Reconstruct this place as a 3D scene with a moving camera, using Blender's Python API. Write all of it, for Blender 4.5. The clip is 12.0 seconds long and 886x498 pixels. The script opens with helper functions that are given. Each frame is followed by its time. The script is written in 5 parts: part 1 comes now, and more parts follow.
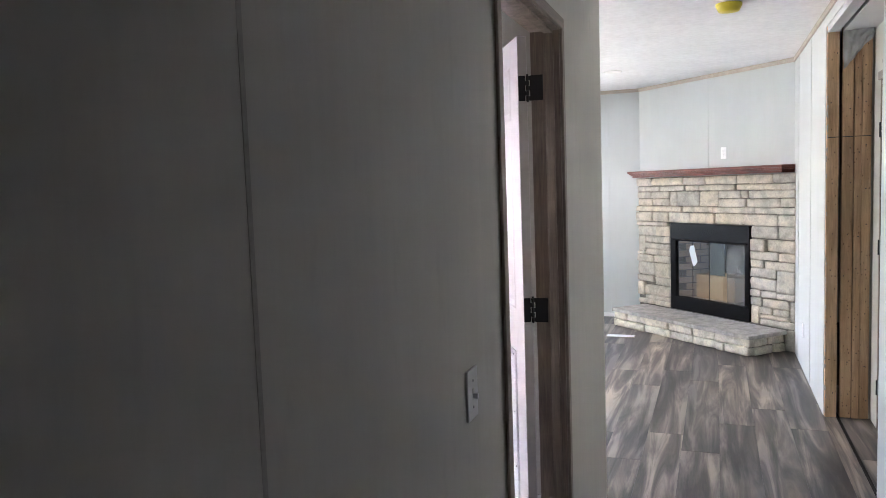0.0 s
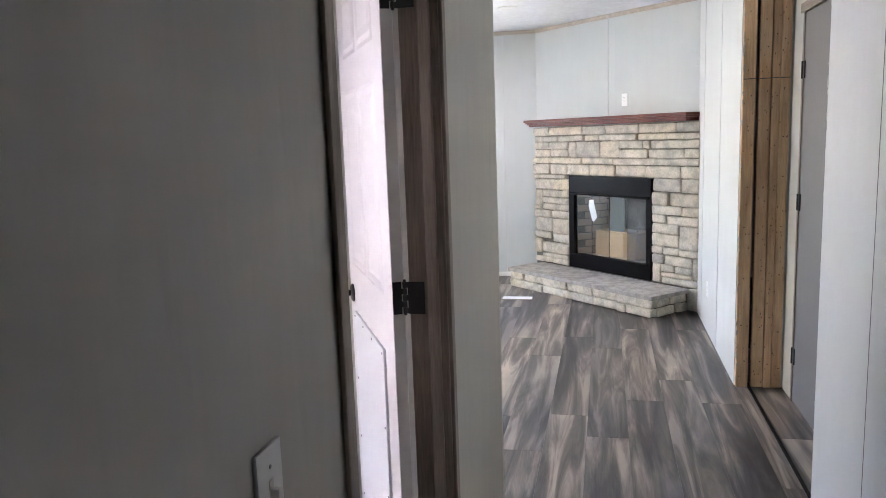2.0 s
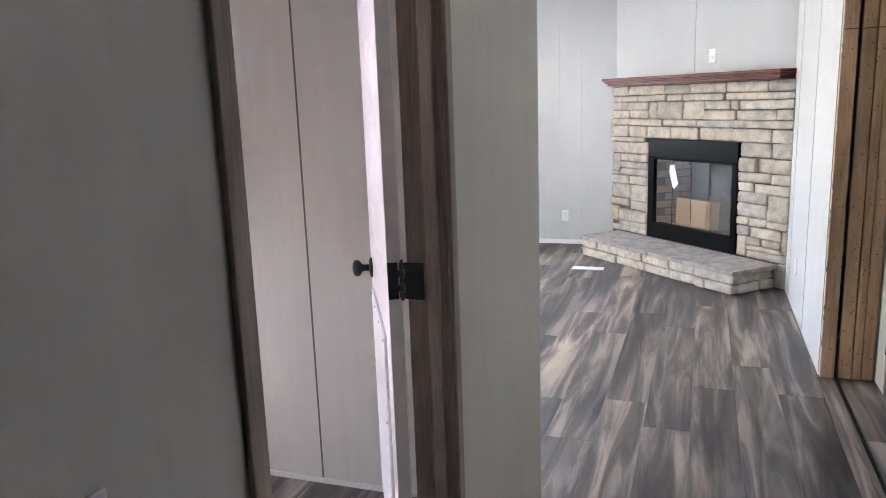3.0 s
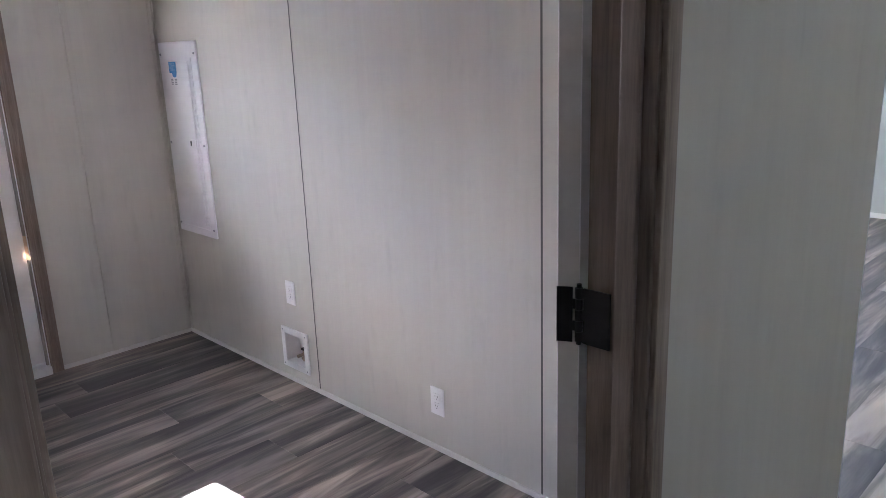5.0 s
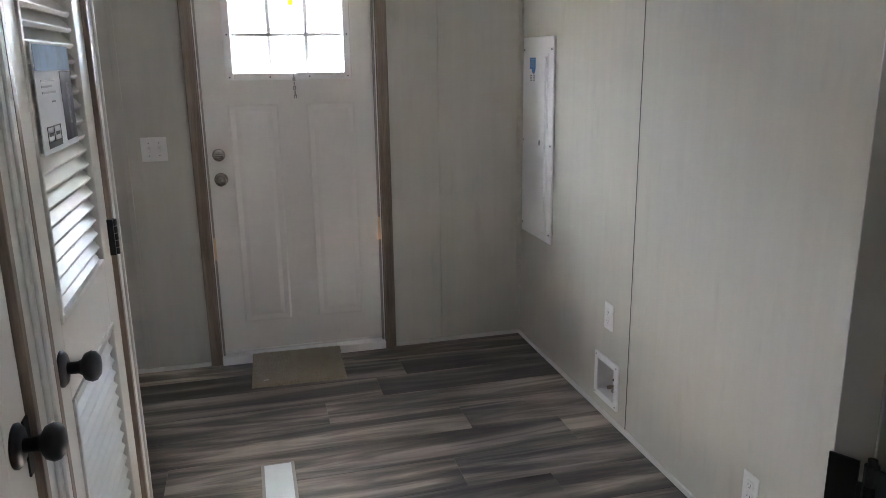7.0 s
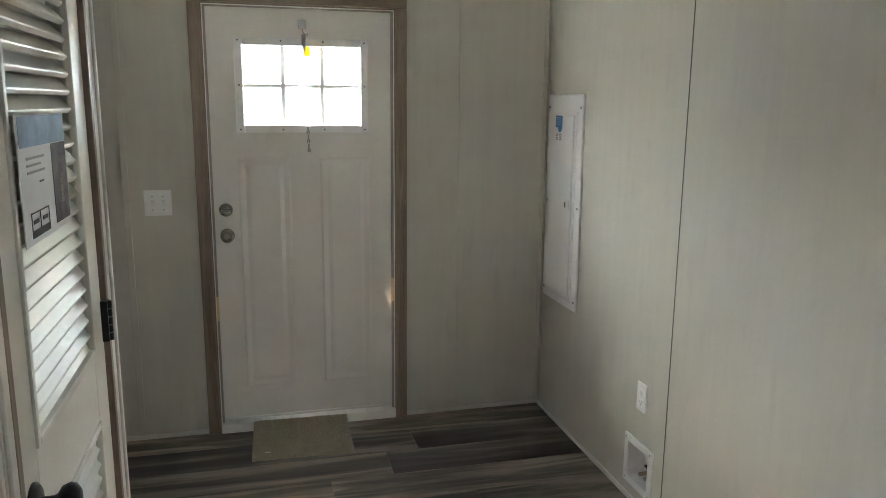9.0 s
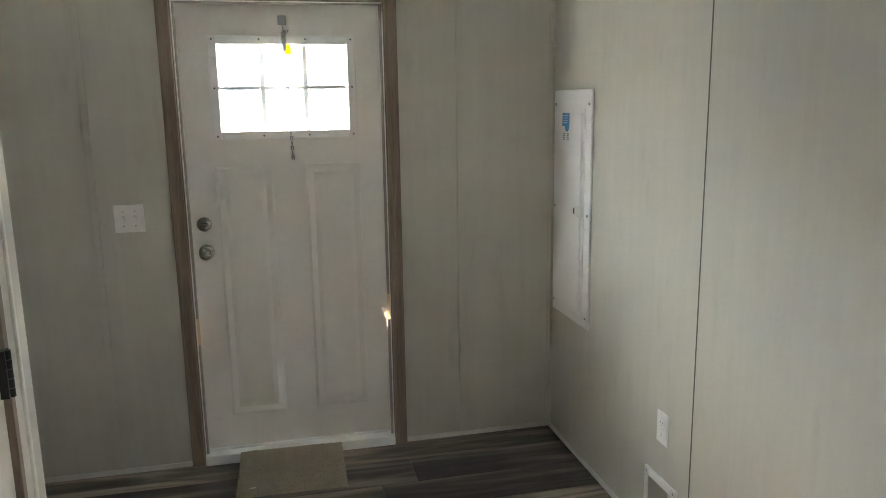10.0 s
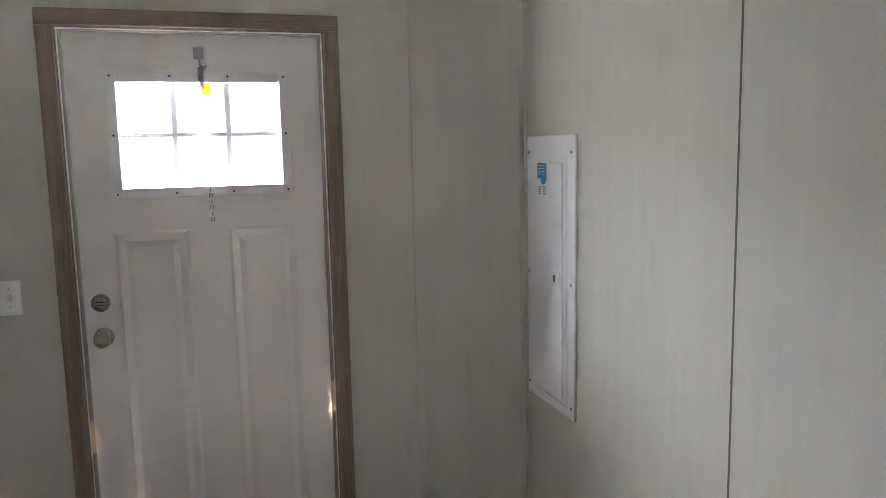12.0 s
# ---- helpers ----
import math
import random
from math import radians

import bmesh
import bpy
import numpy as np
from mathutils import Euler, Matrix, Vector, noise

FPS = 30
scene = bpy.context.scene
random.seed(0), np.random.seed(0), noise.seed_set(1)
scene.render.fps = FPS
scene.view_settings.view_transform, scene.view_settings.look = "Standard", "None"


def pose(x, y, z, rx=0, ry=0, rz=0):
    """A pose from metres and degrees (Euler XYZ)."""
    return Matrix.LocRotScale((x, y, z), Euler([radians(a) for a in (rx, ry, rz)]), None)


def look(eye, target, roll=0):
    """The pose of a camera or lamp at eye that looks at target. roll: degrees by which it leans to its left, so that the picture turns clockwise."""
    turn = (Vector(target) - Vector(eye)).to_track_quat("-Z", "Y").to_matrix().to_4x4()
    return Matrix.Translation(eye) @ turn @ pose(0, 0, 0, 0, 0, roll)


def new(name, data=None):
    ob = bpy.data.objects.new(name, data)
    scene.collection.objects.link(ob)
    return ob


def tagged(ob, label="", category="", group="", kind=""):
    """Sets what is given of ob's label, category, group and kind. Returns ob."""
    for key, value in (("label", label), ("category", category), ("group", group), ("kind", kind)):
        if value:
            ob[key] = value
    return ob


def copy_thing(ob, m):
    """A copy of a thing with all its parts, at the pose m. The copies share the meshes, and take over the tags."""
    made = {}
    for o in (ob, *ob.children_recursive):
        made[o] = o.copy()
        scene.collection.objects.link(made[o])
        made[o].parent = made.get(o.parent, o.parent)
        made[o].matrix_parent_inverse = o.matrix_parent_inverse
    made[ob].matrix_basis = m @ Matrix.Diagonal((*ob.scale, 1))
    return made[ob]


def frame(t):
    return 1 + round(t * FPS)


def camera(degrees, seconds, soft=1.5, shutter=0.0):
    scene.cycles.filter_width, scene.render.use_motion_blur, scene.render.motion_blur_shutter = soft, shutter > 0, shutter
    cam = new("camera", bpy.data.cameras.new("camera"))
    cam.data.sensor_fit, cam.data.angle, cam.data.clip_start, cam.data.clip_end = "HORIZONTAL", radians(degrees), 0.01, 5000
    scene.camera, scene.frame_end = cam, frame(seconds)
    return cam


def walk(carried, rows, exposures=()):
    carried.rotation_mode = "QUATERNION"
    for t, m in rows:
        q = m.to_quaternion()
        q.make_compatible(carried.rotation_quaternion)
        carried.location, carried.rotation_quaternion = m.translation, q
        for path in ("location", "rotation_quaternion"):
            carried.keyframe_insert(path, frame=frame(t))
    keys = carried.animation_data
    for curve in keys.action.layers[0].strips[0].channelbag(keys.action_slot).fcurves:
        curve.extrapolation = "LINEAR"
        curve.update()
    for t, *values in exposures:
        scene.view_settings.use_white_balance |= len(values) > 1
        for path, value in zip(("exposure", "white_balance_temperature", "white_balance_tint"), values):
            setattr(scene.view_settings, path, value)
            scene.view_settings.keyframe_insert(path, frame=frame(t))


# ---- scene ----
# seconds, stops, kelvin, tint
EXPOSURES = [(0.0, 7.25, 6150, 25), (2.0, 7.15, 6150, 26), (3.0, 7.2, 6150, 28), (5.0, 6.85, 5800, 24), (5.5, 6.83, 5850, 21), (6.5, 6.5, 5950, 16), (8.5, 6.38, 6450, 4), (10.0, 6.47, 6550, 4), (11.0, 6.58, 6350, 7), (12.0, 6.45, 6100, 13)]
cam = camera(61.3, 12.0, soft=0.65)
PATH = [
    (0, (0.518, -2.658, 1.588), (-0.168, -0.787, 1.42), -2.0),
    (0.5, (0.568, -2.473, 1.589), (0.009, -0.565, 1.374), -1.6),
    (1, (0.529, -2.275, 1.56), (0.083, -0.339, 1.325), -1.1),
    (1.5, (0.416, -2.08, 1.58), (0.044, -0.132, 1.321), -1.4),
    (2, (0.419, -1.917, 1.557), (-0.006, 0.014, 1.255), -2.0),
    (2.5, (0.516, -1.698, 1.554), (-0.04, 0.191, 1.203), -2.2),
    (3, (0.553, -1.59, 1.543), (-0.099, 0.259, 1.148), -2.0),
    (5, (0.512, -0.907, 1.524), (-0.862, 0.453, 1.01), -2.1),
    (5.5, (0.392, -0.742, 1.498), (-1.114, 0.453, 0.949), -1.7),
    (6, (0.33, -0.651, 1.504), (-1.351, 0.272, 0.937), -1.5),
    (6.5, (0.357, -0.49, 1.493), (-1.472, 0.096, 0.933), -1.8),
    (8.5, (0.189, -0.491, 1.566), (-1.723, -0.051, 1.176), 1.0),
    (9, (0.096, -0.512, 1.566), (-1.805, -0.022, 1.184), 0.5),
    (9.5, (-0.042, -0.426, 1.55), (-1.95, 0.033, 1.167), -0.4),
    (10, (-0.177, -0.34, 1.562), (-2.092, 0.096, 1.181), -0.9),
    (10.5, (-0.274, -0.304, 1.545), (-2.175, 0.208, 1.192), -0.7),
    (11, (-0.473, -0.324, 1.545), (-2.349, 0.298, 1.239), -0.6),
    (11.5, (-0.611, -0.326, 1.565), (-2.477, 0.333, 1.276), -0.7),
    (12, (-0.722, -0.227, 1.57), (-2.621, 0.342, 1.307), -1.2),
]
walk(cam, [(t, look(eye, at, roll)) for t, eye, at, roll in PATH], EXPOSURES)


# ---- world, sun and lamps ----
world = bpy.data.worlds.new("sky")
scene.world = world
world.use_nodes = True
wn = world.node_tree.nodes
sky = wn.new("ShaderNodeTexSky")
sky.sky_type, sky.sun_disc = "NISHITA", False
sky.sun_elevation, sky.sun_rotation = radians(42.2), radians(-97.2)
world.node_tree.links.new(sky.outputs["Color"], wn["Background"].inputs["Color"])
wn["Background"].inputs["Strength"].default_value = 0.07

sun = new("sun", bpy.data.lights.new("sun", "SUN"))
sun.data.energy, sun.data.angle, sun.data.color = 5.0, radians(0.5), (1.0, 0.95, 0.88)
sun.matrix_basis = look((-30, -3.8, 28), (-30 + 1.585, -3.8 + 0.2, 28 - 1.45))


def daylight_lamp(name, eye, target, wide, high, watts, colour=(0.93, 0.97, 1.0)):
    """Daylight from an area lamp, in a window's opening or outside the door."""
    lamp = new(name, bpy.data.lights.new(name, "AREA"))
    lamp.data.shape, lamp.data.size, lamp.data.size_y = "RECTANGLE", wide, high
    lamp.data.energy, lamp.data.color = watts, colour
    lamp.matrix_basis = look(eye, target)
    return lamp


# sky light in the two added living room windows, out of view
daylight_lamp("window_light", (-3.50, 2.80, 1.60), (0, 2.80, 1.50), 0.60, 0.54, 0.30, (0.93, 1.0, 0.86))
daylight_lamp("window_light", (-2.6, 6.20, 1.45), (-2.6, 0, 1.35), 0.75, 0.9, 0.56, (0.93, 1.0, 0.86))
# added lamp outside, standing in for high sky through the door glass
daylight_lamp("door_fill", (-4.55, -1.05, 2.42), (-3.43, -0.38, 1.66), 2.2, 0.9, 3.7, (0.84, 0.93, 1.0))
# added lamp in the yard for light thrown back by the neighbouring house
daylight_lamp("door_fill", (-6.5, -0.55, 1.75), (-3.43, -0.30, 1.64), 1.1, 1.0, 5.4, (0.98, 0.98, 0.97))

# ---- materials ----


def material(name, rough=0.6, metal=0.0, spec=0.5):
    m = bpy.data.materials.new(name)
    m.use_nodes = True
    b = m.node_tree.nodes["Principled BSDF"]
    b.inputs["Roughness"].default_value, b.inputs["Metallic"].default_value = rough, metal
    b.inputs["Specular IOR Level"].default_value = spec
    return m, m.node_tree, b


def mapped(nt, scale=(1, 1, 1), turn=0.0, vary=False):
    """Object coordinates, stretched; vary shifts them by a random amount from piece to piece."""
    n, l = nt.nodes, nt.links
    tc, mp = n.new("ShaderNodeTexCoord"), n.new("ShaderNodeMapping")
    mp.inputs["Scale"].default_value = scale
    mp.inputs["Rotation"].default_value = (0, 0, turn)
    l.new(tc.outputs["Object"], mp.inputs["Vector"])
    if vary:
        info, mul = n.new("ShaderNodeObjectInfo"), n.new("ShaderNodeMath")
        mul.operation = "MULTIPLY"
        mul.inputs[1].default_value = 37.0
        l.new(info.outputs["Random"], mul.inputs[0])
        com = n.new("ShaderNodeCombineXYZ")
        for k in range(3):
            l.new(mul.outputs[0], com.inputs[k])
        l.new(com.outputs[0], mp.inputs["Location"])
    return mp.outputs["Vector"]


def noise_tex(nt, vec, scale, detail=4.0, rough=0.6, distort=0.0):
    t = nt.nodes.new("ShaderNodeTexNoise")
    t.inputs["Scale"].default_value, t.inputs["Detail"].default_value = scale, detail
    t.inputs["Roughness"].default_value, t.inputs["Distortion"].default_value = rough, distort
    nt.links.new(vec, t.inputs["Vector"])
    return t.outputs["Fac"]


def ramp(nt, fac, stops):
    r = nt.nodes.new("ShaderNodeValToRGB")
    els = r.color_ramp.elements
    while len(els) < len(stops):
        els.new(0.5)
    for e, (p, c) in zip(els, stops):
        e.position, e.color = p, (*c, 1)
    nt.links.new(fac, r.inputs["Fac"])
    return r.outputs["Color"]


def mix(nt, fac, a, b, mode="MIX"):
    m = nt.nodes.new("ShaderNodeMix")
    m.data_type, m.blend_type = "RGBA", mode
    for sock, v in ((m.inputs[0], fac), (m.inputs[6], a), (m.inputs[7], b)):
        if isinstance(v, (int, float)):
            sock.default_value = v
        elif isinstance(v, tuple):
            sock.default_value = (*v, 1)
        else:
            nt.links.new(v, sock)
    return m.outputs[2]


def bump(nt, b, height, strength=0.2, distance=0.002):
    n = nt.nodes.new("ShaderNodeBump")
    n.inputs["Strength"].default_value, n.inputs["Distance"].default_value = strength, distance
    nt.links.new(height, n.inputs["Height"])
    nt.links.new(n.outputs["Normal"], b.inputs["Normal"])


def spread(c, k):
    return tuple(min(1.0, v * k) for v in c)


def panel_paper(name, colour, streak=0.12, rough=0.55, flecks=0.07):
    """Vinyl-faced wallboard: faint upright brush streaks and cloudy patches."""
    m, nt, b = material(name, rough, spec=0.35)
    fine = noise_tex(nt, mapped(nt, (26, 26, 1.1)), 1.0, 4, 0.6)
    broad = noise_tex(nt, mapped(nt, (3.2, 3.2, 1.3)), 1.0, 4, 0.65)
    c = ramp(nt, fine, [(0.3, spread(colour, 1 - streak)), (0.7, spread(colour, 1 + streak))])
    c = mix(nt, 0.35, c, ramp(nt, broad, [(0.3, spread(colour, 0.9)), (0.7, spread(colour, 1.08))]))
    fleck = noise_tex(nt, mapped(nt, (17, 17, 4.5)), 1.0, 3, 0.55)
    c = mix(nt, 1.0, c, ramp(nt, fleck, [(0.60, (1, 1, 1)), (0.74, (1 - flecks,) * 3)]), "MULTIPLY")
    nt.links.new(c, b.inputs["Base Color"])
    bump(nt, b, fine, 0.04, 0.001)
    return m


def plain(name, colour, rough=0.5, metal=0.0, grain=0.06, size=40.0, bumpy=0.05, spec=0.5):
    """A painted, moulded or cast surface with a slight unevenness."""
    m, nt, b = material(name, rough, metal, spec)
    vec = mapped(nt)
    n1, n2 = noise_tex(nt, vec, size, 4), noise_tex(nt, vec, size / 9, 3)
    c = ramp(nt, n1, [(0.3, spread(colour, 1 - grain)), (0.7, spread(colour, 1 + grain))])
    c = mix(nt, 0.4, c, ramp(nt, n2, [(0.3, spread(colour, 1 - grain)), (0.7, spread(colour, 1 + grain))]))
    nt.links.new(c, b.inputs["Base Color"])
    bump(nt, b, n1, bumpy, 0.001)
    return m


def wood(name, dark, light, axis, rough=0.5, knots=False, vary=False, ring=14.0):
    """Timber with its grain along the axis 0, 1 or 2."""
    m, nt, b = material(name, rough, spec=0.4)
    s = [1.0, 1.0, 1.0]
    s[axis] = 0.06
    vec = mapped(nt, tuple(s), vary=vary)
    g1, g2 = noise_tex(nt, vec, ring, 3, 0.55, 1.2), noise_tex(nt, vec, ring * 9, 4, 0.7)
    c = ramp(nt, g1, [(0.32, dark), (0.5, tuple((p + q) / 2 for p, q in zip(dark, light))), (0.68, light)])
    c = mix(nt, 0.3, c, ramp(nt, g2, [(0.35, spread(dark, 0.7)), (0.65, light)]))
    if knots:
        v = nt.nodes.new("ShaderNodeTexVoronoi")
        s2 = [9.0, 9.0, 9.0]
        s2[axis] = 4.5
        nt.links.new(mapped(nt, tuple(s2), vary=vary), v.inputs["Vector"])
        k = ramp(nt, v.outputs["Distance"], [(0.06, (1, 1, 1)), (0.17, (0, 0, 0))])
        c = mix(nt, k, c, spread(dark, 0.35))
        info = nt.nodes.new("ShaderNodeObjectInfo")
        c = mix(nt, 0.8, c, ramp(nt, info.outputs["Random"], [(0.0, (0.85, 0.82, 0.79)), (0.5, (1.0, 1.0, 1.0)), (1.0, (1.35, 1.34, 1.32))]), "MULTIPLY")
        stain = noise_tex(nt, mapped(nt, (4, 4, 1.2), vary=vary), 1.0, 4, 0.6)
        c = mix(nt, 0.7, c, ramp(nt, stain, [(0.36, (0.70, 0.67, 0.65)), (0.56, (1.08, 1.06, 1.04))]), "MULTIPLY")
    nt.links.new(c, b.inputs["Base Color"])
    bump(nt, b, g2, 0.15, 0.001)
    return m


def plank_wood():
    """Grey-brown printed vinyl planks, streaked along y, each a little different."""
    m, nt, b = material("plank_vinyl", 0.45, spec=0.42)
    vec = mapped(nt, (1, 0.075, 1), vary=True)
    wide = noise_tex(nt, mapped(nt, (1, 0.085, 1), vary=True), 10.5, 5, 0.58, 0.7)
    fine = noise_tex(nt, vec, 90.0, 5, 0.75, 0.5)
    cloud = noise_tex(nt, mapped(nt, (1, 0.22, 1), vary=True), 3.4, 3, 0.55, 0.6)
    c = ramp(nt, wide, [(0.38, (0.030, 0.028, 0.031)), (0.46, (0.088, 0.080, 0.081)), (0.53, (0.20, 0.176, 0.160)), (0.63, (0.43, 0.380, 0.338))])
    c = mix(nt, 0.2, c, ramp(nt, fine, [(0.3, (0.045, 0.038, 0.035)), (0.7, (0.32, 0.265, 0.225))]))
    c = mix(nt, 0.7, c, ramp(nt, cloud, [(0.38, (0.36, 0.37, 0.40)), (0.62, (1.30, 1.20, 1.06))]), "MULTIPLY")
    info = nt.nodes.new("ShaderNodeObjectInfo")
    tone = ramp(nt, info.outputs["Random"], [(0.0, (0.55, 0.56, 0.59)), (0.45, (0.92, 0.92, 0.92)), (1.0, (1.28, 1.25, 1.21))])
    c = mix(nt, 0.8, c, tone, "MULTIPLY")
    nt.links.new(c, b.inputs["Base Color"])
    r = nt.nodes.new("ShaderNodeMapRange")
    r.inputs["To Min"].default_value, r.inputs["To Max"].default_value = 0.34, 0.50
    nt.links.new(fine, r.inputs["Value"])
    nt.links.new(r.outputs["Result"], b.inputs["Roughness"])
    bump(nt, b, fine, 0.12, 0.001)
    return m


def stone_mat(name, tints, rough=0.85):
    """Cast ledge stone: a tint for each piece, with grain and grey staining."""
    m, nt, b = material(name, rough, spec=0.25)
    vec = mapped(nt, vary=False)
    info = nt.nodes.new("ShaderNodeObjectInfo")
    base = ramp(nt, info.outputs["Random"], [(k / (len(tints) - 1), t) for k, t in enumerate(tints)])
    n1, n2 = noise_tex(nt, vec, 60, 5, 0.7), noise_tex(nt, vec, 11, 4, 0.6)
    c = mix(nt, 0.75, base, ramp(nt, n1, [(0.3, (0.72, 0.70, 0.68)), (0.7, (1.15, 1.12, 1.08))]), "MULTIPLY")
    c = mix(nt, 0.65, c, ramp(nt, n2, [(0.36, (0.58, 0.58, 0.585)), (0.58, (1.10, 1.07, 1.02))]), "MULTIPLY")
    nt.links.new(c, b.inputs["Base Color"])
    both = nt.nodes.new("ShaderNodeMath")
    nt.links.new(n1, both.inputs[0])
    nt.links.new(n2, both.inputs[1])
    bump(nt, b, both.outputs[0], 0.6, 0.006)
    return m


def glass_mat(name, tint=(1, 1, 1), rough=0.0):
    m, nt, b = material(name, rough)
    b.inputs["Base Color"].default_value = (*tint, 1)
    b.inputs["Transmission Weight"].default_value, b.inputs["IOR"].default_value = 1.0, 1.45
    return m


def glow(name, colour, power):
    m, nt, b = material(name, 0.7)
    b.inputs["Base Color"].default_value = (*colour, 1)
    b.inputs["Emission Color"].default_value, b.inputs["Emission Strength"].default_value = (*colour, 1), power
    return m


GREIGE = panel_paper("greige_wallboard", (0.585, 0.568, 0.506), 0.04, flecks=0.06)
WHITEBOARD = panel_paper("white_wallboard", (0.53, 0.55, 0.535), 0.012, flecks=0.012)
HALLWHITE = panel_paper("pale_wallboard", (0.54, 0.55, 0.555), 0.015, flecks=0.02)
SEAM = plain("seam_shadow", (0.12, 0.115, 0.106), 0.7)
SOFTSEAM = plain("filled_seam", (0.42, 0.40, 0.36), 0.7, grain=0.2, size=60)
TRIM = plain("pale_trim", (0.74, 0.73, 0.69), 0.6, spec=0.3)
CROWN = wood("crown_wood", (0.40, 0.34, 0.27), (0.55, 0.48, 0.40), 0, 0.5)
JAMB = wood("jamb_wood", (0.155, 0.116, 0.092), (0.35, 0.275, 0.218), 2, 0.42, ring=22)
CASING = wood("casing_wood", (0.17, 0.130, 0.103), (0.36, 0.288, 0.228), 2, 0.45, ring=20)
CASING_H = wood("casing_wood_flat", (0.17, 0.130, 0.103), (0.36, 0.288, 0.228), 1, 0.45, ring=20)
PINE = wood("stud_pine", (0.40, 0.25, 0.15), (0.70, 0.49, 0.31), 2, 0.75, knots=True, vary=True, ring=16)
PLANK = plank_wood()
SUBFLOOR = plain("joint_dark", (0.03, 0.028, 0.027), 0.8)
WHITEDOOR = plain("white_door_paint", (0.84, 0.80, 0.80), 0.4, grain=0.02)
EXTDOOR = plain("off_white_door_paint", (0.87, 0.85, 0.82), 0.38, grain=0.02, bumpy=0.02)
LOUVRE = plain("cream_door_paint", (0.76, 0.745, 0.685), 0.42, grain=0.03, spec=0.45)
DOOREDGE = plain("door_edge_primer", (0.66, 0.63, 0.58), 0.6)
BLACK = plain("black_iron", (0.012, 0.012, 0.013), 0.42, 0.3, spec=0.5)
FBLACK = plain("black_enamel", (0.003, 0.003, 0.004), 0.25, 0.0, spec=0.16)
PLASTIC = plain("white_plastic", (0.86, 0.86, 0.85), 0.3, grain=0.02)
STRIP = plain("weatherstrip_vinyl", (0.34, 0.31, 0.275), 0.5, grain=0.05)
STEELWHITE = plain("white_enamel_steel", (0.88, 0.88, 0.89), 0.4, grain=0.015, bumpy=0.01)
SLOT = plain("slot_dark", (0.05, 0.05, 0.05), 0.6)
NICKEL = plain("satin_nickel", (0.42, 0.39, 0.36), 0.2, 1.0)
ZINC = plain("zinc_wire", (0.36, 0.37, 0.40), 0.28, 1.0)
BLUE = plain("blue_sticker", (0.02, 0.22, 0.55), 0.4)
YELLOW = plain("yellow_plastic", (0.75, 0.62, 0.05), 0.4)


def letting_through(m, colour, share):
    """Makes a thin sheet pass light from behind."""
    nt = m.node_tree
    thin, both = nt.nodes.new("ShaderNodeBsdfTranslucent"), nt.nodes.new("ShaderNodeMixShader")
    thin.inputs["Color"].default_value = (*colour, 1)
    both.inputs[0].default_value = share
    nt.links.new(nt.nodes["Principled BSDF"].outputs[0], both.inputs[1])
    nt.links.new(thin.outputs[0], both.inputs[2])
    nt.links.new(both.outputs[0], nt.nodes["Material Output"].inputs["Surface"])
    return m


ORANGE = letting_through(plain("orange_tag", (0.9, 0.45, 0.03), 0.5), (1.0, 0.55, 0.03), 0.6)
# warm translucent colour for the sunlit spots at the outer door's edges
LEAKGLOW = letting_through(plain("leak_glow", (0.80, 0.62, 0.44), 0.8), (0.62, 0.47, 0.33), 0.35)
CARD = plain("cardboard", (0.47, 0.31, 0.18), 0.8)
PAPER = plain("paper", (0.75, 0.78, 0.80), 0.8, grain=0.02, spec=0.2)
CEILING = plain("stippled_ceiling", (0.82, 0.83, 0.84), 0.85, grain=0.10, size=22, bumpy=1.0)
STONE = stone_mat("ledge_stone", [(0.41, 0.39, 0.36), (0.60, 0.565, 0.49), (0.50, 0.475, 0.425), (0.60, 0.545, 0.45), (0.45, 0.425, 0.39), (0.57, 0.53, 0.455)])
HEARTHSTONE = stone_mat("cream_stone", [(0.56, 0.53, 0.46), (0.66, 0.62, 0.52), (0.52, 0.495, 0.44), (0.66, 0.61, 0.51)])
SLAB = stone_mat("grey_slab", [(0.38, 0.36, 0.35), (0.43, 0.41, 0.40), (0.36, 0.34, 0.34)])
MORTAR = plain("mortar", (0.17, 0.155, 0.135), 0.95, grain=0.2, size=60, bumpy=0.5)
FIREBRICK = plain("firebrick", (0.42, 0.33, 0.25), 0.9, grain=0.12, size=30, bumpy=0.4)
MANTEL = wood("cherry_mantel", (0.085, 0.022, 0.016), (0.20, 0.060, 0.040), 0, 0.3, ring=10)
PANE, pane_nt, pane_b = material("clear_glass", 0.0)
see, shine = pane_nt.nodes.new("ShaderNodeBsdfTransparent"), pane_nt.nodes.new("ShaderNodeBsdfGlossy")
edge, thin_mix = pane_nt.nodes.new("ShaderNodeFresnel"), pane_nt.nodes.new("ShaderNodeMixShader")
see.inputs["Color"].default_value = (0.96, 0.97, 0.97, 1)
shine.inputs["Roughness"].default_value = 0.0
for out, to in ((edge.outputs[0], thin_mix.inputs[0]), (see.outputs[0], thin_mix.inputs[1]), (shine.outputs[0], thin_mix.inputs[2]),
                (thin_mix.outputs[0], pane_nt.nodes["Material Output"].inputs["Surface"])):
    pane_nt.links.new(out, to)
SMOKED = glass_mat("fireplace_glass", (0.85, 0.88, 0.88))
# Siding emits a little so the view through the door glass burns white.
GLOWSIDING = glow("glowing_siding", (0.80, 0.84, 0.86), 0.03)
GROUND = plain("dry_ground", (0.22, 0.20, 0.15), 0.95, grain=0.25, size=3)
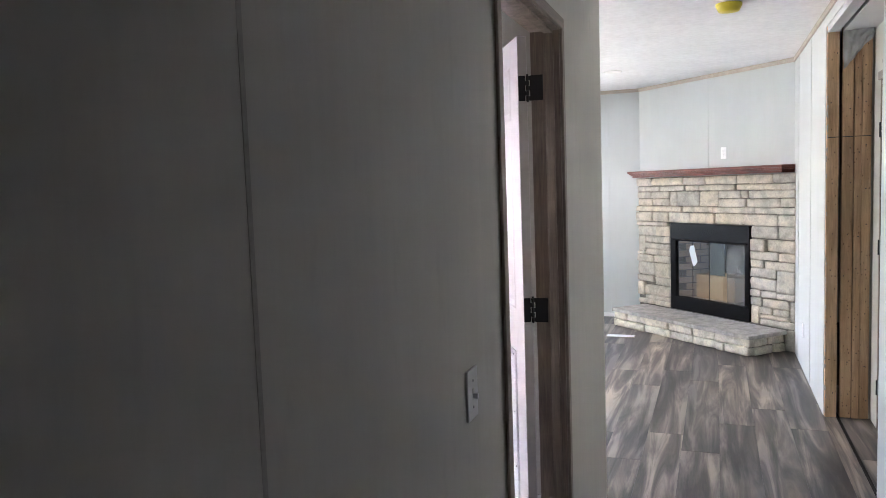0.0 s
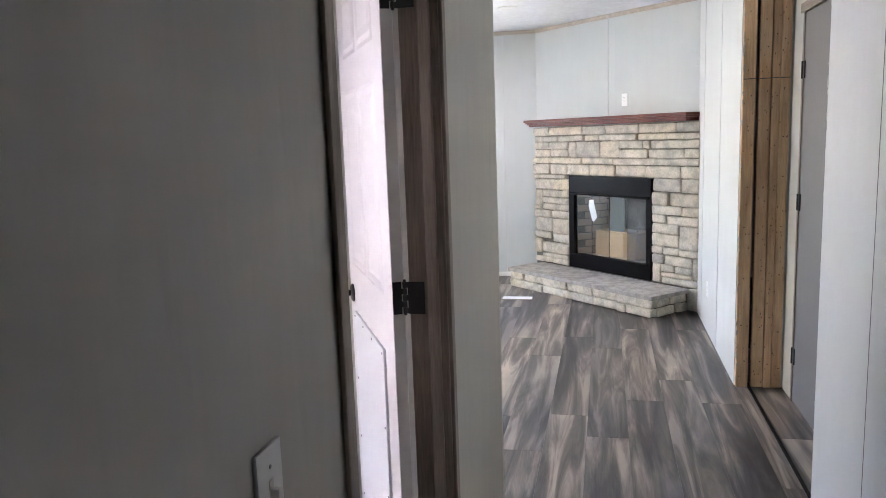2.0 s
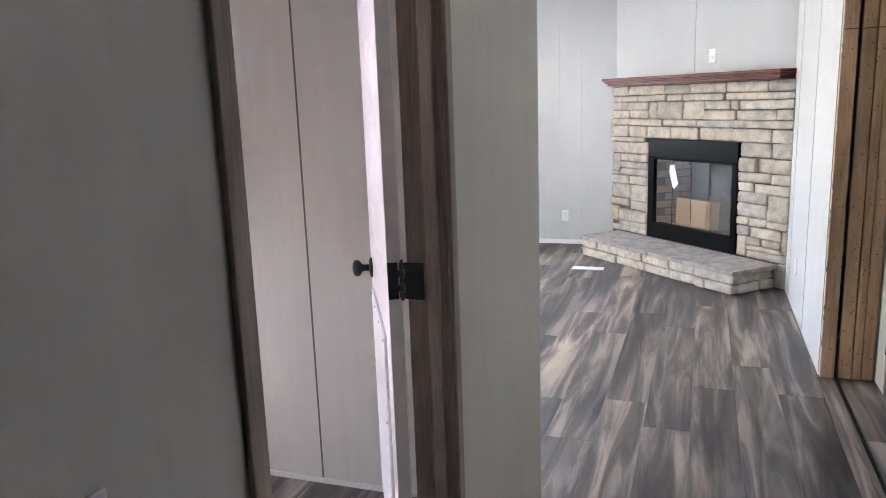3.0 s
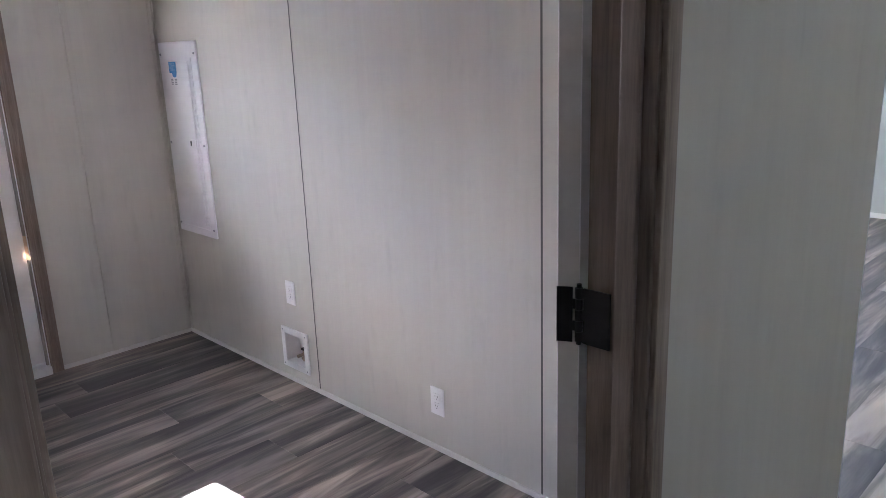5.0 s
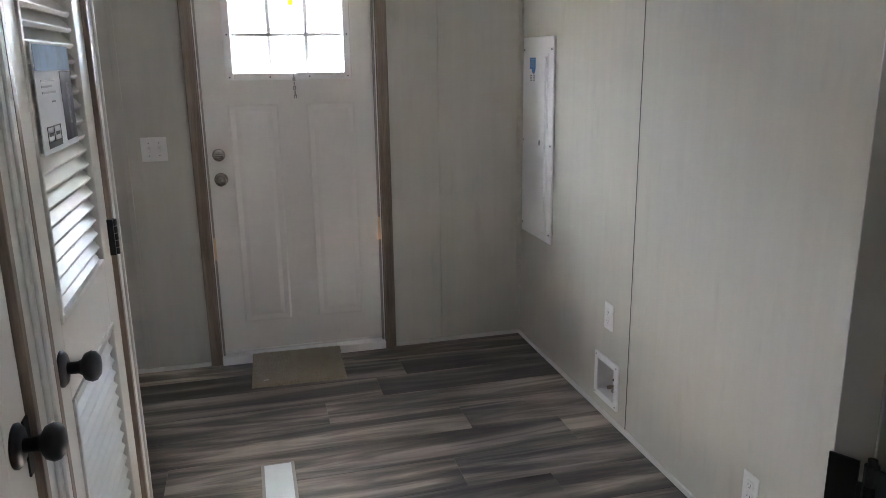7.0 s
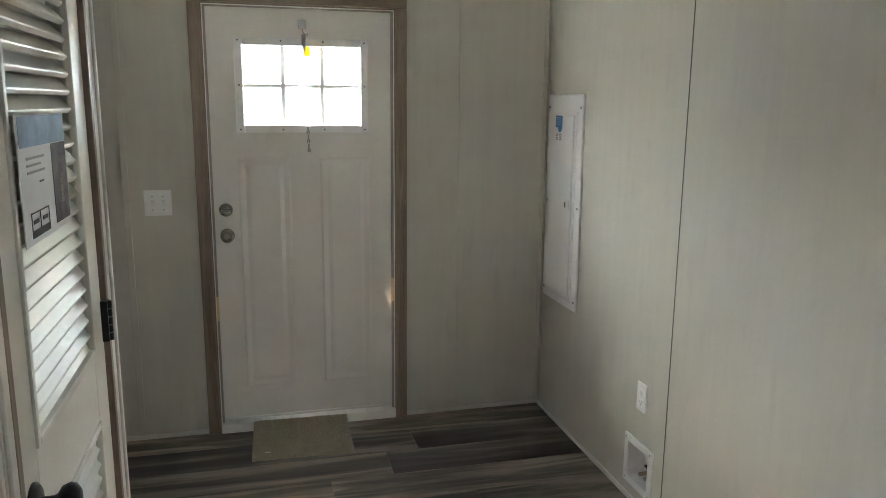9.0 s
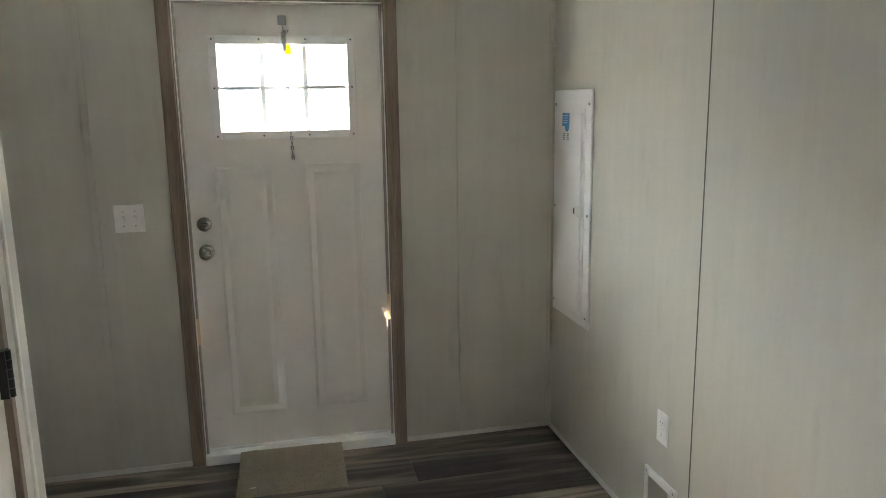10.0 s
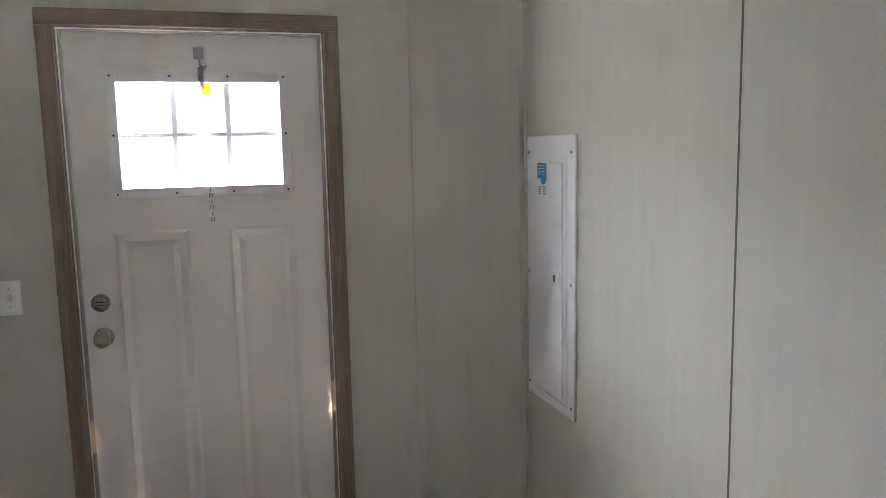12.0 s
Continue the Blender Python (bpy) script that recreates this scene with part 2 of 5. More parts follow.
WASHERBOX = plain("box_interior", (0.80, 0.79, 0.79), 0.5)
COPPER = plain("valve_metal", (0.45, 0.36, 0.30), 0.35, 0.9)
GREYPRINT = plain("print_grey", (0.30, 0.31, 0.33), 0.5)
PLASTICFILM, film_nt, film_b = material("plastic_film", 0.25)
film_b.inputs["Base Color"].default_value = (0.85, 0.87, 0.9, 1)
film_b.inputs["Alpha"].default_value = 0.45
DAMPER = plain("dark_steel", (0.022, 0.032, 0.029), 0.5, 0.3)
GAP = plain("gap_black", (0.008, 0.008, 0.008), 0.9)


def carpet():
    m, nt, b = material("brown_carpet", 0.95, spec=0.1)
    n1, n2 = noise_tex(nt, mapped(nt), 220, 4, 0.8), noise_tex(nt, mapped(nt), 25, 3)
    c = ramp(nt, n1, [(0.3, (0.20, 0.17, 0.125)), (0.7, (0.58, 0.50, 0.385))])
    c = mix(nt, 0.3, c, ramp(nt, n2, [(0.3, (0.28, 0.245, 0.18)), (0.7, (0.48, 0.42, 0.33))]))
    nt.links.new(c, b.inputs["Base Color"])
    bump(nt, b, n1, 0.9, 0.006)
    return m


MAT = carpet()

# ---- building blocks ----


def box(bm, a, b, bevel=0.0, segs=2):
    """A box between two corners, its edges rounded by bevel."""
    lo, hi = [min(p, q) for p, q in zip(a, b)], [max(p, q) for p, q in zip(a, b)]
    m = Matrix.LocRotScale([(p + q) / 2 for p, q in zip(lo, hi)], None, [q - p for p, q in zip(lo, hi)])
    vs = bmesh.ops.create_cube(bm, size=1, matrix=m)["verts"]
    if bevel:
        es = list({e for v in vs for e in v.link_edges})
        bmesh.ops.bevel(bm, geom=es, offset=bevel, segments=segs, affect="EDGES", profile=0.6)
    return bm


def tube(bm, a, b, r1, r2=None, n=16):
    """A round bar or cone from a to b."""
    a, b = Vector(a), Vector(b)
    q = (b - a).to_track_quat("Z", "Y")
    bmesh.ops.create_cone(bm, cap_ends=True, segments=n, radius1=r1, radius2=r1 if r2 is None else r2, depth=(b - a).length,
                          matrix=Matrix.LocRotScale((a + b) / 2, q, None))
    return bm


def lathe(bm, profile, n=24, m=Matrix()):
    """A turned shape round local z; profile: rows of radius and height."""
    rings = [[bm.verts.new(m @ Vector((r * math.cos(2 * math.pi * k / n), r * math.sin(2 * math.pi * k / n), z))) for k in range(n)] for r, z in profile]
    for p, q in zip(rings, rings[1:]):
        for k in range(n):
            bm.faces.new((p[k], p[(k + 1) % n], q[(k + 1) % n], q[k]))
    bm.faces.new(rings[-1])
    bm.faces.new(rings[0][::-1])
    return bm


def ring_frame(bm, x0, z0, x1, z1, w, y0, y1, bevel=0.002):
    """A rectangular frame in the x-z plane, bars w wide, from y0 to y1 deep."""
    box(bm, (x0, y0, z0), (x0 + w, y1, z1), bevel)
    box(bm, (x1 - w, y0, z0), (x1, y1, z1), bevel)
    box(bm, (x0 + w, y0, z0), (x1 - w, y1, z0 + w), bevel)
    box(bm, (x0 + w, y0, z1 - w), (x1 - w, y1, z1), bevel)
    return bm


def part(name, bm, material, parent=None, label="", smooth=False):
    me = bpy.data.meshes.new(name)
    bmesh.ops.recalc_face_normals(bm, faces=bm.faces)
    if bm.calc_volume(signed=True) < 0:
        bmesh.ops.reverse_faces(bm, faces=bm.faces)
    if smooth:
        for f in bm.faces:
            f.smooth = True
    bm.to_mesh(me)
    bm.free()
    me.materials.append(material)
    ob = new(name, me)
    if parent is not None:
        ob.parent = parent
        if parent.parent is None:
            ob.matrix_parent_inverse = parent.matrix_basis.inverted()
    return tagged(ob, label=label)


def thing(name, label, category, at=(0, 0, 0), group="", kind=""):
    ob = new(name)
    ob.empty_display_size = 0.1
    ob.matrix_basis = Matrix.Translation(at)
    return tagged(ob, label, category, group, kind)


def bmb(*args, **kw):
    return box(bmesh.new(), *args, **kw)


def structure(name, boxes, material, label, category, bevel=0.0):
    bm = bmesh.new()
    for a, b in boxes:
        box(bm, a, b, bevel)
    return tagged(part(name, bm, material), label, category, kind="structure")


# ---- plan ----
CEIL = 2.605            # ceiling height
HALL_R = 1.175          # face of the hall's pale wall
ENTRY0, ENTRY1 = -0.785, 0.006     # clear opening of the door between hall and utility room
DOOR_H = 2.12
UT_Y = 0.925            # utility room wall with the breaker panel
CLOSET_Y = -0.835       # face of the closet wall
EXT_X = -3.435          # inner face of the outer wall
EXT0, EXT1, EXT_H = -0.695, 0.155, 1.985  # outer door's opening
FAR_Y = 6.13
BACK_Y = -4.0
OPEN0, OPEN1 = 0.955, 2.70   # rough opening between the two halves of the house
J = 0.02                # jamb thickness

# ---- walls ----
structure("wall_hall", [((-0.1, BACK_Y, 0), (0, ENTRY0 - J, CEIL)), ((-0.1, ENTRY1 + J, 0), (0, UT_Y + 0.1, CEIL)),
                        ((-0.1, ENTRY0 - J, DOOR_H + J), (0, ENTRY1 + J, CEIL))], GREIGE, "greige vinyl wallboard wall along the hall", "wall", 0.003)
WB = (-2.434, -2.278, 0.096, 0.244)   # hole for the washer box


def holed(x0, x1, y0, y1, hx0, hx1, hz0, hz1):
    """A wall along x in one piece, with one rectangular hole through it."""
    bm, rings = bmesh.new(), []
    for y in (y0, y1):
        rings.append([[bm.verts.new((x, y, z)) for x, z in loop] for loop in (((x0, 0), (x1, 0), (x1, CEIL), (x0, CEIL)), ((hx0, hz0), (hx1, hz0), (hx1, hz1), (hx0, hz1)))])
    for k in range(4):
        n = (k + 1) % 4
        for outer, inner in rings:
            bm.faces.new((outer[k], outer[n], inner[n], inner[k]))
        for side in (0, 1):
            bm.faces.new((rings[0][side][k], rings[0][side][n], rings[1][side][n], rings[1][side][k]))
    return bm


tagged(part("wall_utility", holed(EXT_X, -0.1, UT_Y, UT_Y + 0.1, *WB), GREIGE), "greige streaked wallboard wall of the utility room", "wall", kind="structure")
structure("wall_exterior", [((EXT_X - 0.14, -2.2, 0), (EXT_X, EXT0 - J, CEIL)), ((EXT_X - 0.14, EXT1 + J, 0), (EXT_X, UT_Y + 0.1, CEIL)),
                            ((EXT_X - 0.14, EXT0 - J, EXT_H + J), (EXT_X, EXT1 + J, CEIL))], GREIGE, "greige wallboard on the outer wall", "wall")
LOUV_OPEN = ((-0.80, -0.20), (-1.615, -0.955))   # clear openings of the two closets
structure("wall_closet", [((-0.955 + J, CLOSET_Y - 0.09, 0), (-0.80 - J, CLOSET_Y, CEIL)), ((-1.76, CLOSET_Y - 0.09, 0), (-1.615 - J, CLOSET_Y, CEIL)),
                          ((-0.20 + J, CLOSET_Y - 0.09, 0), (-0.1, CLOSET_Y, CEIL)), ((-0.80 - J, CLOSET_Y - 0.09, DOOR_H + J), (-0.20 + J, CLOSET_Y, CEIL)),
                          ((-1.615 - J, CLOSET_Y - 0.09, DOOR_H + J), (-0.955 + J, CLOSET_Y, CEIL)),
                          ((-1.76, -2.2, 0), (-1.67, CLOSET_Y - 0.09, CEIL))], GREIGE, "greige wallboard closet wall of the utility room", "wall")
structure("wall_alcove", [((EXT_X - 0.14, -2.3, 0), (-0.1, -2.2, CEIL))], GREIGE, "greige wallboard wall behind the closets", "wall")

structure("wall_hall_pale", [((HALL_R, BACK_Y, 0), (HALL_R + 0.075, OPEN0, CEIL))], HALLWHITE, "pale wallboard wall with a raw cut end", "wall")
structure("wall_living", [((HALL_R, OPEN1 + 0.001, 0), (HALL_R + 0.075, FAR_Y, CEIL)), ((HALL_R, OPEN0, 2.50), (HALL_R + 0.075, OPEN1, CEIL))],
          WHITEBOARD, "white wallboard wall of the living room", "wall")
structure("wall_living_utility", [((EXT_X, UT_Y + 0.101, 0), (-0.003, UT_Y + 0.115, CEIL))], WHITEBOARD, "white wallboard on the living room side", "wall")


def pierced(name, axis, plane, thick, span, holes, material, label):
    """A wall with window holes (start, end, bottom, top) along the axis."""
    bm, at = bmesh.new(), span[0]

    def slab(u0, u1, z0, z1):
        a, b = ((plane, u0, z0), (plane + thick, u1, z1)) if axis == 1 else ((u0, plane, z0), (u1, plane + thick, z1))
        box(bm, a, b)
    for u0, u1, z0, z1 in holes:
        slab(at, u0, 0, CEIL)
        slab(u0, u1, 0, z0)
        slab(u0, u1, z1, CEIL)
        at = u1
    slab(at, span[1], 0, CEIL)
    return tagged(part(name, bm, material), label, "wall", kind="structure")


# window holes out of view, placed and sized for the living room's light
pierced("wall_living_exterior", 1, EXT_X, -0.14, (UT_Y + 0.1, FAR_Y + 0.14), [(2.47, 3.13, 1.30, 1.9)], WHITEBOARD, "white wallboard on the outer wall of the living room")
pierced("wall_far", 0, FAR_Y, 0.14, (EXT_X, 5.2), [(-3.05, -2.15, 0.9, 2.0)], WHITEBOARD, "white wallboard wall beside the fireplace")
pierced("wall_other_half", 1, 5.2, 0.14, (BACK_Y, FAR_Y + 0.14), [], WHITEBOARD, "white outer wall of the second half of the house")

pierced("wall_hall_back", 0, BACK_Y, -0.1, (-0.1, 5.2), [], GREIGE, "greige wallboard wall closing the hall")

# diagonal wall above the fireplace
DIAG = Matrix.LocRotScale((HALL_R, 4.665, 0), Euler((0, 0, radians(135))), None)  # local x runs up to the far wall, local y is towards the room
DIAG_LEN = (HALL_R + 0.29) * math.sqrt(2)


def diag(bm):
    bm.transform(DIAG)
    return bm


tagged(part("wall_diagonal", diag(holed(0, DIAG_LEN, -0.08, 0, 0.430, 1.490, 0.19, 1.11)), WHITEBOARD), "white wallboard wall across the corner", "wall", kind="structure")

# ceiling
structure("ceiling", [((EXT_X - 0.14, -4.1, CEIL), (5.34, FAR_Y + 0.14, CEIL + 0.1))], CEILING, "white stippled ceiling", "ceiling")

# ---- door frames ----


def door_frame_y(name, x0, x1, y0, y1, h, side, label, jamb=JAMB, case=CASING, case_h=CASING_H, cw=0.05, both=True):
    """Jamb, stop and casings of an opening in a wall that runs along y, between x0 and x1. side: +1 or -1, where the casing shows."""
    root = thing(name, label, "door frame", ((x0 + x1) / 2, (y0 + y1) / 2, 0), kind="structure")
    e = 0.002
    part("side_jamb", bmb((x0 - e, y0 - J, 0), (x1 + e, y0, h + J), 0.002), jamb, root)
    part("side_jamb", bmb((x0 - e, y1, 0), (x1 + e, y1 + J, h + J), 0.002), jamb, root)
    part("head_jamb", bmb((x0 - e, y0, h), (x1 + e, y1, h + J), 0.002), jamb, root)
    faces = [(x1, 1), (x0, -1)] if both else [(x1, 1)] if side > 0 else [(x0, -1)]
    for fx, s in faces:
        a, b = fx + s * 0.0025, fx + s * 0.013
        part("casing", bmb((a, y0 - 0.005 - cw, 0), (b, y0 - 0.005, h + 0.005), 0.003), case, root)
        part("casing", bmb((a, y1 + 0.005, 0), (b, y1 + 0.005 + cw, h + 0.005), 0.003), case, root)
        part("head_casing", bmb((a, y0 - 0.005 - cw, h + 0.006), (b, y1 + 0.005 + cw, h + 0.006 + cw), 0.003), case_h, root)
    return root


frame1 = door_frame_y("door_frame_1", -0.1, 0.0, ENTRY0, ENTRY1, DOOR_H, 1, "brown wood-grain frame of the hall doorway", both=False, cw=0.038)
for a, b in (((-0.050, ENTRY1 - 0.010, 0), (-0.018, ENTRY1, DOOR_H)), ((-0.050, ENTRY0, 0), (-0.018, ENTRY0 + 0.010, DOOR_H)),
             ((-0.050, ENTRY0 + 0.010, DOOR_H - 0.010), (-0.018, ENTRY1 - 0.010, DOOR_H))):
    part("stop", bmb(a, b, 0.003), CASING, frame1)
frame2 = door_frame_y("door_frame_2", EXT_X - 0.14, EXT_X, EXT0, EXT1, EXT_H, 1, "brown wood-grain frame of the outer door", both=False, cw=0.053)
for a, b in (((EXT_X - 0.028, EXT1 - 0.014, 0.04), (EXT_X - 0.004, EXT1, 0.60)), ((EXT_X - 0.028, EXT1 - 0.014, 0.72), (EXT_X - 0.004, EXT1, EXT_H)),
             ((EXT_X - 0.028, EXT0, 0.04), (EXT_X - 0.004, EXT0 + 0.014, 0.55)), ((EXT_X - 0.028, EXT0, 0.67), (EXT_X - 0.004, EXT0 + 0.014, EXT_H)),
             ((EXT_X - 0.028, EXT0 + 0.010, EXT_H - 0.010), (EXT_X - 0.004, EXT1 - 0.010, EXT_H))):
    part("weatherstrip", bmb(a, b, 0.004), STRIP, frame2, "grey-brown weatherstrip")
for a, b in (((EXT_X - 0.003, EXT0 + 0.0005, 0.045), (EXT_X + 0.003, EXT0 + 0.0045, EXT_H - 0.005)), ((EXT_X - 0.003, EXT1 - 0.0045, 0.045), (EXT_X + 0.003, EXT1 - 0.0005, EXT_H - 0.005)),
             ((EXT_X - 0.003, EXT0 + 0.0005, EXT_H - 0.0045), (EXT_X + 0.003, EXT1 - 0.0005, EXT_H - 0.0005))):
    part("edge_bead", bmb(a, b, 0.001), PLASTIC, frame2, "thin white edge bead")
for y, t0, t1 in ((EXT1, -0.034, -0.0005), (EXT0, 0.0005, 0.034)):
    for z0, z1 in ((0.046, 0.56 if t0 > 0 else 0.61), (0.66 if t0 > 0 else 0.71, EXT_H - 0.001)):
        part("outer_stop", bmb((EXT_X - 0.120, y + t0, z0), (EXT_X - 0.080, y + t1, z1), 0.003), PLASTIC, frame2, "white outer stop")
part("outer_stop", bmb((EXT_X - 0.120, EXT0 + 0.035, EXT_H - 0.034), (EXT_X - 0.080, EXT1 - 0.035, EXT_H - 0.001), 0.003), PLASTIC, frame2, "white outer stop")
part("threshold", bmb((EXT_X - 0.14, EXT0, -0.002), (EXT_X + 0.024, EXT1, 0.044), 0.005), PLASTIC, frame2, "white vinyl threshold")
# thin chips added in the strip's notches, glowing where sun leaks in
for y, z in ((EXT1 - 0.015, 0.60), (EXT0, 0.55)):
    part("sun_leak", bmb((EXT_X - 0.020, y, z), (EXT_X - 0.018, y + 0.015, z + 0.122)), LEAKGLOW, frame2, "translucent chip added for the sun leaking through the gap")


def hinge(parent, name, pin, leaf_dirs, z, h=0.089):
    """A butt hinge at z: two leaves that leave the pin along the given directions, with knuckles."""
    bm = bmesh.new()
    pin = Vector((pin[0], pin[1], 0))
    for turn, (d, nrm, w) in enumerate(leaf_dirs):
        d, nrm = Vector((*d, 0)), Vector((*nrm, 0))
        b2 = bmb((0.0095, -0.0015, z - h / 2), (w, 0.0015, z + h / 2))
        for k in range(turn, 5, 2):
            box(b2, (0.003, -0.0012, z - h / 2 + k * h / 5 + 0.001), (0.0097, 0.0012, z - h / 2 + (k + 1) * h / 5 - 0.001))
        b2.transform(Matrix.Translation(pin + nrm * 0.0012) @ Matrix(((d.x, nrm.x, 0, 0), (d.y, nrm.y, 0, 0), (0, 0, 1, 0), (0, 0, 0, 1))))
        tmp = bpy.data.meshes.new("leaf")
        b2.to_mesh(tmp)
        b2.free()
        bm.from_mesh(tmp)
    for k in range(5):
        z0 = z - h / 2 + k * h / 5
        tube(bm, (pin.x, pin.y, z0 + 0.001), (pin.x, pin.y, z0 + h / 5 - 0.001), 0.0062, n=12)
    tube(bm, (pin.x, pin.y, z - h / 2 - 0.004), (pin.x, pin.y, z + h / 2 + 0.005), 0.004, n=10)
    return part(name, bm, BLACK, parent, "black butt hinge")


def knob(parent, at, out, material=BLACK, scale=1.0):
    """A round knob with its neck and rosette, standing out from at along out."""
    q = Vector(out).to_track_quat("Z", "Y")
    m = Matrix.LocRotScale(at, q, (scale,) * 3)
    k = part("door_handle", lathe(bmesh.new(), [(0.011, 0.0), (0.011, 0.028), (0.014, 0.034), (0.024, 0.040), (0.028, 0.050), (0.026, 0.058), (0.018, 0.064), (0.006, 0.066)], 24, m), material, parent, smooth=True)
    part("rosette", lathe(bmesh.new(), [(0.033, 0.0), (0.033, 0.004), (0.027, 0.009), (0.014, 0.011)], 28, m), material, k, smooth=True)
    return k


def panel_mould(bm, x0, z0, x1, z1, y, out, w=0.030, d=0.007):
    """A raised panel: a sunk bevelled border round a flat field, facing out along local y."""
    def quad(x, z, dy):
        return bm.verts.new((x, y + out * dy, z))
    loops = []
    for inset, dy in ((0.0, 0.0004), (0.010, d * 0.6), (0.018, d * 0.45), (w, 0.0008), (w + 0.020, d * 0.6)):
        loops.append([quad(x0 + inset, z0 + inset, dy), quad(x1 - inset, z0 + inset, dy), quad(x1 - inset, z1 - inset, dy), quad(x0 + inset, z1 - inset, dy)])
    for p, q in zip(loops, loops[1:]):
        for k in range(4):
            bm.faces.new((p[k], p[(k + 1) % 4], q[(k + 1) % 4], q[k]))
    bm.faces.new(loops[-1])
    return bm


# ---- door_1: moulded white door, standing open into the utility room ----
PHI = radians(27.7)
D1 = Matrix(((-math.sin(PHI), -math.cos(PHI), 0, -0.113), (math.cos(PHI), -math.sin(PHI), 0, 0.001), (0, 0, 1, 0), (0, 0, 0, 1)))
# local x runs from the pin to the free edge, local y out of the hall-side face
door1 = thing("door_1", "white moulded panel door standing open on black hinges", "door", (-0.113, 0.001, 0), kind="structure")
D1T, D1W = 0.035, 0.785


def on1(bm):
    bm.transform(D1)
    return bm


slab1 = part("slab", on1(bmb((0.006, 0, 0.015), (D1W, D1T, DOOR_H - 0.01), 0.0015)), WHITEDOOR, door1)
part("hinge_edge", on1(bmb((0.0045, 0.002, 0.017), (0.0065, D1T - 0.002, DOOR_H - 0.012))), DOOREDGE, door1, "unpainted grey door edge")
for x0, x1 in ((0.12, 0.375), (0.415, 0.67)):
    for z0, z1 in ((0.20, 0.92), (1.11, 1.71), (1.82, 2.02)):
        if z0 > 1:
            part("panel", on1(panel_mould(bmesh.new(), x0, z0, x1, z1, D1T, 1)), WHITEDOOR, slab1)
        part("panel", on1(panel_mould(bmesh.new(), x0, z0, x1, z1, 0.0, -1)), WHITEDOOR, slab1)
vent = part("vent_cover", on1(bmb((0.135, D1T, 0.24), (0.665, D1T + 0.009, 0.945), 0.003)), STEELWHITE, door1, "white vent cover screwed on the door")
for x in (0.15, 0.32, 0.48, 0.65):
    for z in (0.255, 0.93):
        part("screw", on1(tube(bmesh.new(), (x, D1T + 0.008, z), (x, D1T + 0.0115, z), 0.0045, 0.003, 10)), ZINC, vent)
for x in (0.15, 0.65):
    for z in (0.48, 0.70):
        part("screw", on1(tube(bmesh.new(), (x, D1T + 0.008, z), (x, D1T + 0.0115, z), 0.0045, 0.003, 10)), ZINC, vent)
knob(door1, D1 @ Vector((D1W - 0.065, D1T, 1.0)), (D1.to_3x3() @ Vector((0, 1, 0))))
knob(door1, D1 @ Vector((D1W - 0.065, 0, 1.0)), (D1.to_3x3() @ Vector((0, -1, 0))))
d1y = D1.to_3x3() @ Vector((0, 1, 0))
d1x = D1.to_3x3() @ Vector((1, 0, 0))
for z in (0.31, 1.124, 1.925):
    hinge(door1, "hinge", (-0.113, 0.000), [((1, 0), (0, -1), 0.056), ((d1y.x, d1y.y), (-d1x.x, -d1x.y), 0.034)], z)

# ---- door_2: outer door with a six-pane light ----
door2 = thing("door_2", "off-white steel outer door with six small panes, closed", "door", (EXT_X - 0.03, -0.27, 0.03), kind="structure")
DX = EXT_X - 0.032                # room-side face of the slab
GY0, GY1, GZ0, GZ1 = -0.530, 0.0, 1.458, 1.820   # glass opening
SY0, SY1, SZ0, SZ1 = EXT0 + 0.011, EXT1 - 0.011, 0.056, EXT_H - 0.006
bm = bmesh.new()
for a, b in (((SY0, SZ0), (SY1, GZ0)), ((SY0, GZ1), (SY1, SZ1)), ((SY0, GZ0), (GY0, GZ1)), ((GY1, GZ0), (SY1, GZ1))):
    box(bm, (DX - 0.042, *a), (DX, *b))
slab2 = part("slab", bm, EXTDOOR, door2)
bm = bmb((DX - 0.042, SY0, 0.0445), (DX + 0.006, SY1, 0.0555), 0.003)
part("door_sweep", bm, PLASTIC, door2, "white door sweep")
M2 = Matrix(((0, 1, 0, DX), (1, 0, 0, 0), (0, 0, 1, 0), (0, 0, 0, 1)))   # local x is world y, local y out of the face


def on2(bm):
    bm.transform(M2)
    return bm


for y0, y1 in ((-0.570, -0.330), (-0.195, 0.045)):
    part("panel", on2(panel_mould(bmesh.new(), y0, 0.205, y1, 1.315, 0.0, 1, 0.034, 0.007)), EXTDOOR, slab2)
light = part("glass_frame", on2(ring_frame(bmesh.new(), GY0 - 0.036, GZ0 - 0.030, GY1 + 0.036, GZ1 + 0.030, 0.036, 0.001, 0.013, 0.004)), STEELWHITE, door2, "white plastic glazing frame")
part("pane", bmb((DX - 0.024, GY0 - 0.005, GZ0 - 0.005), (DX - 0.018, GY1 + 0.005, GZ1 + 0.005)), PANE, light).visible_shadow = False
bm = bmesh.new()
for k in (1, 2):
    y = GY0 + (GY1 - GY0) * k / 3
    box(bm, (DX - 0.016, y - 0.011, GZ0), (DX - 0.004, y + 0.011, GZ1), 0.003)
BAR = letting_through(plain("white_grille", (0.86, 0.86, 0.87), 0.4), (0.8, 0.82, 0.85), 0.016)
part("glazing_bar", bm, BAR, light)
part("glazing_bar", bmb((DX - 0.016, GY0, 1.630), (DX - 0.005, GY1, 1.650), 0.003), BAR, light)
for k in range(4):
    y = GY0 - 0.018 + (GY1 - GY0 + 0.036) * k / 3
    for z in (GZ0 - 0.016, GZ1 + 0.016):
        part("screw", tube(bmesh.new(), (DX + 0.011, y, z), (DX + 0.0155, y, z), 0.0045, 0.003, 10), SLOT, light)
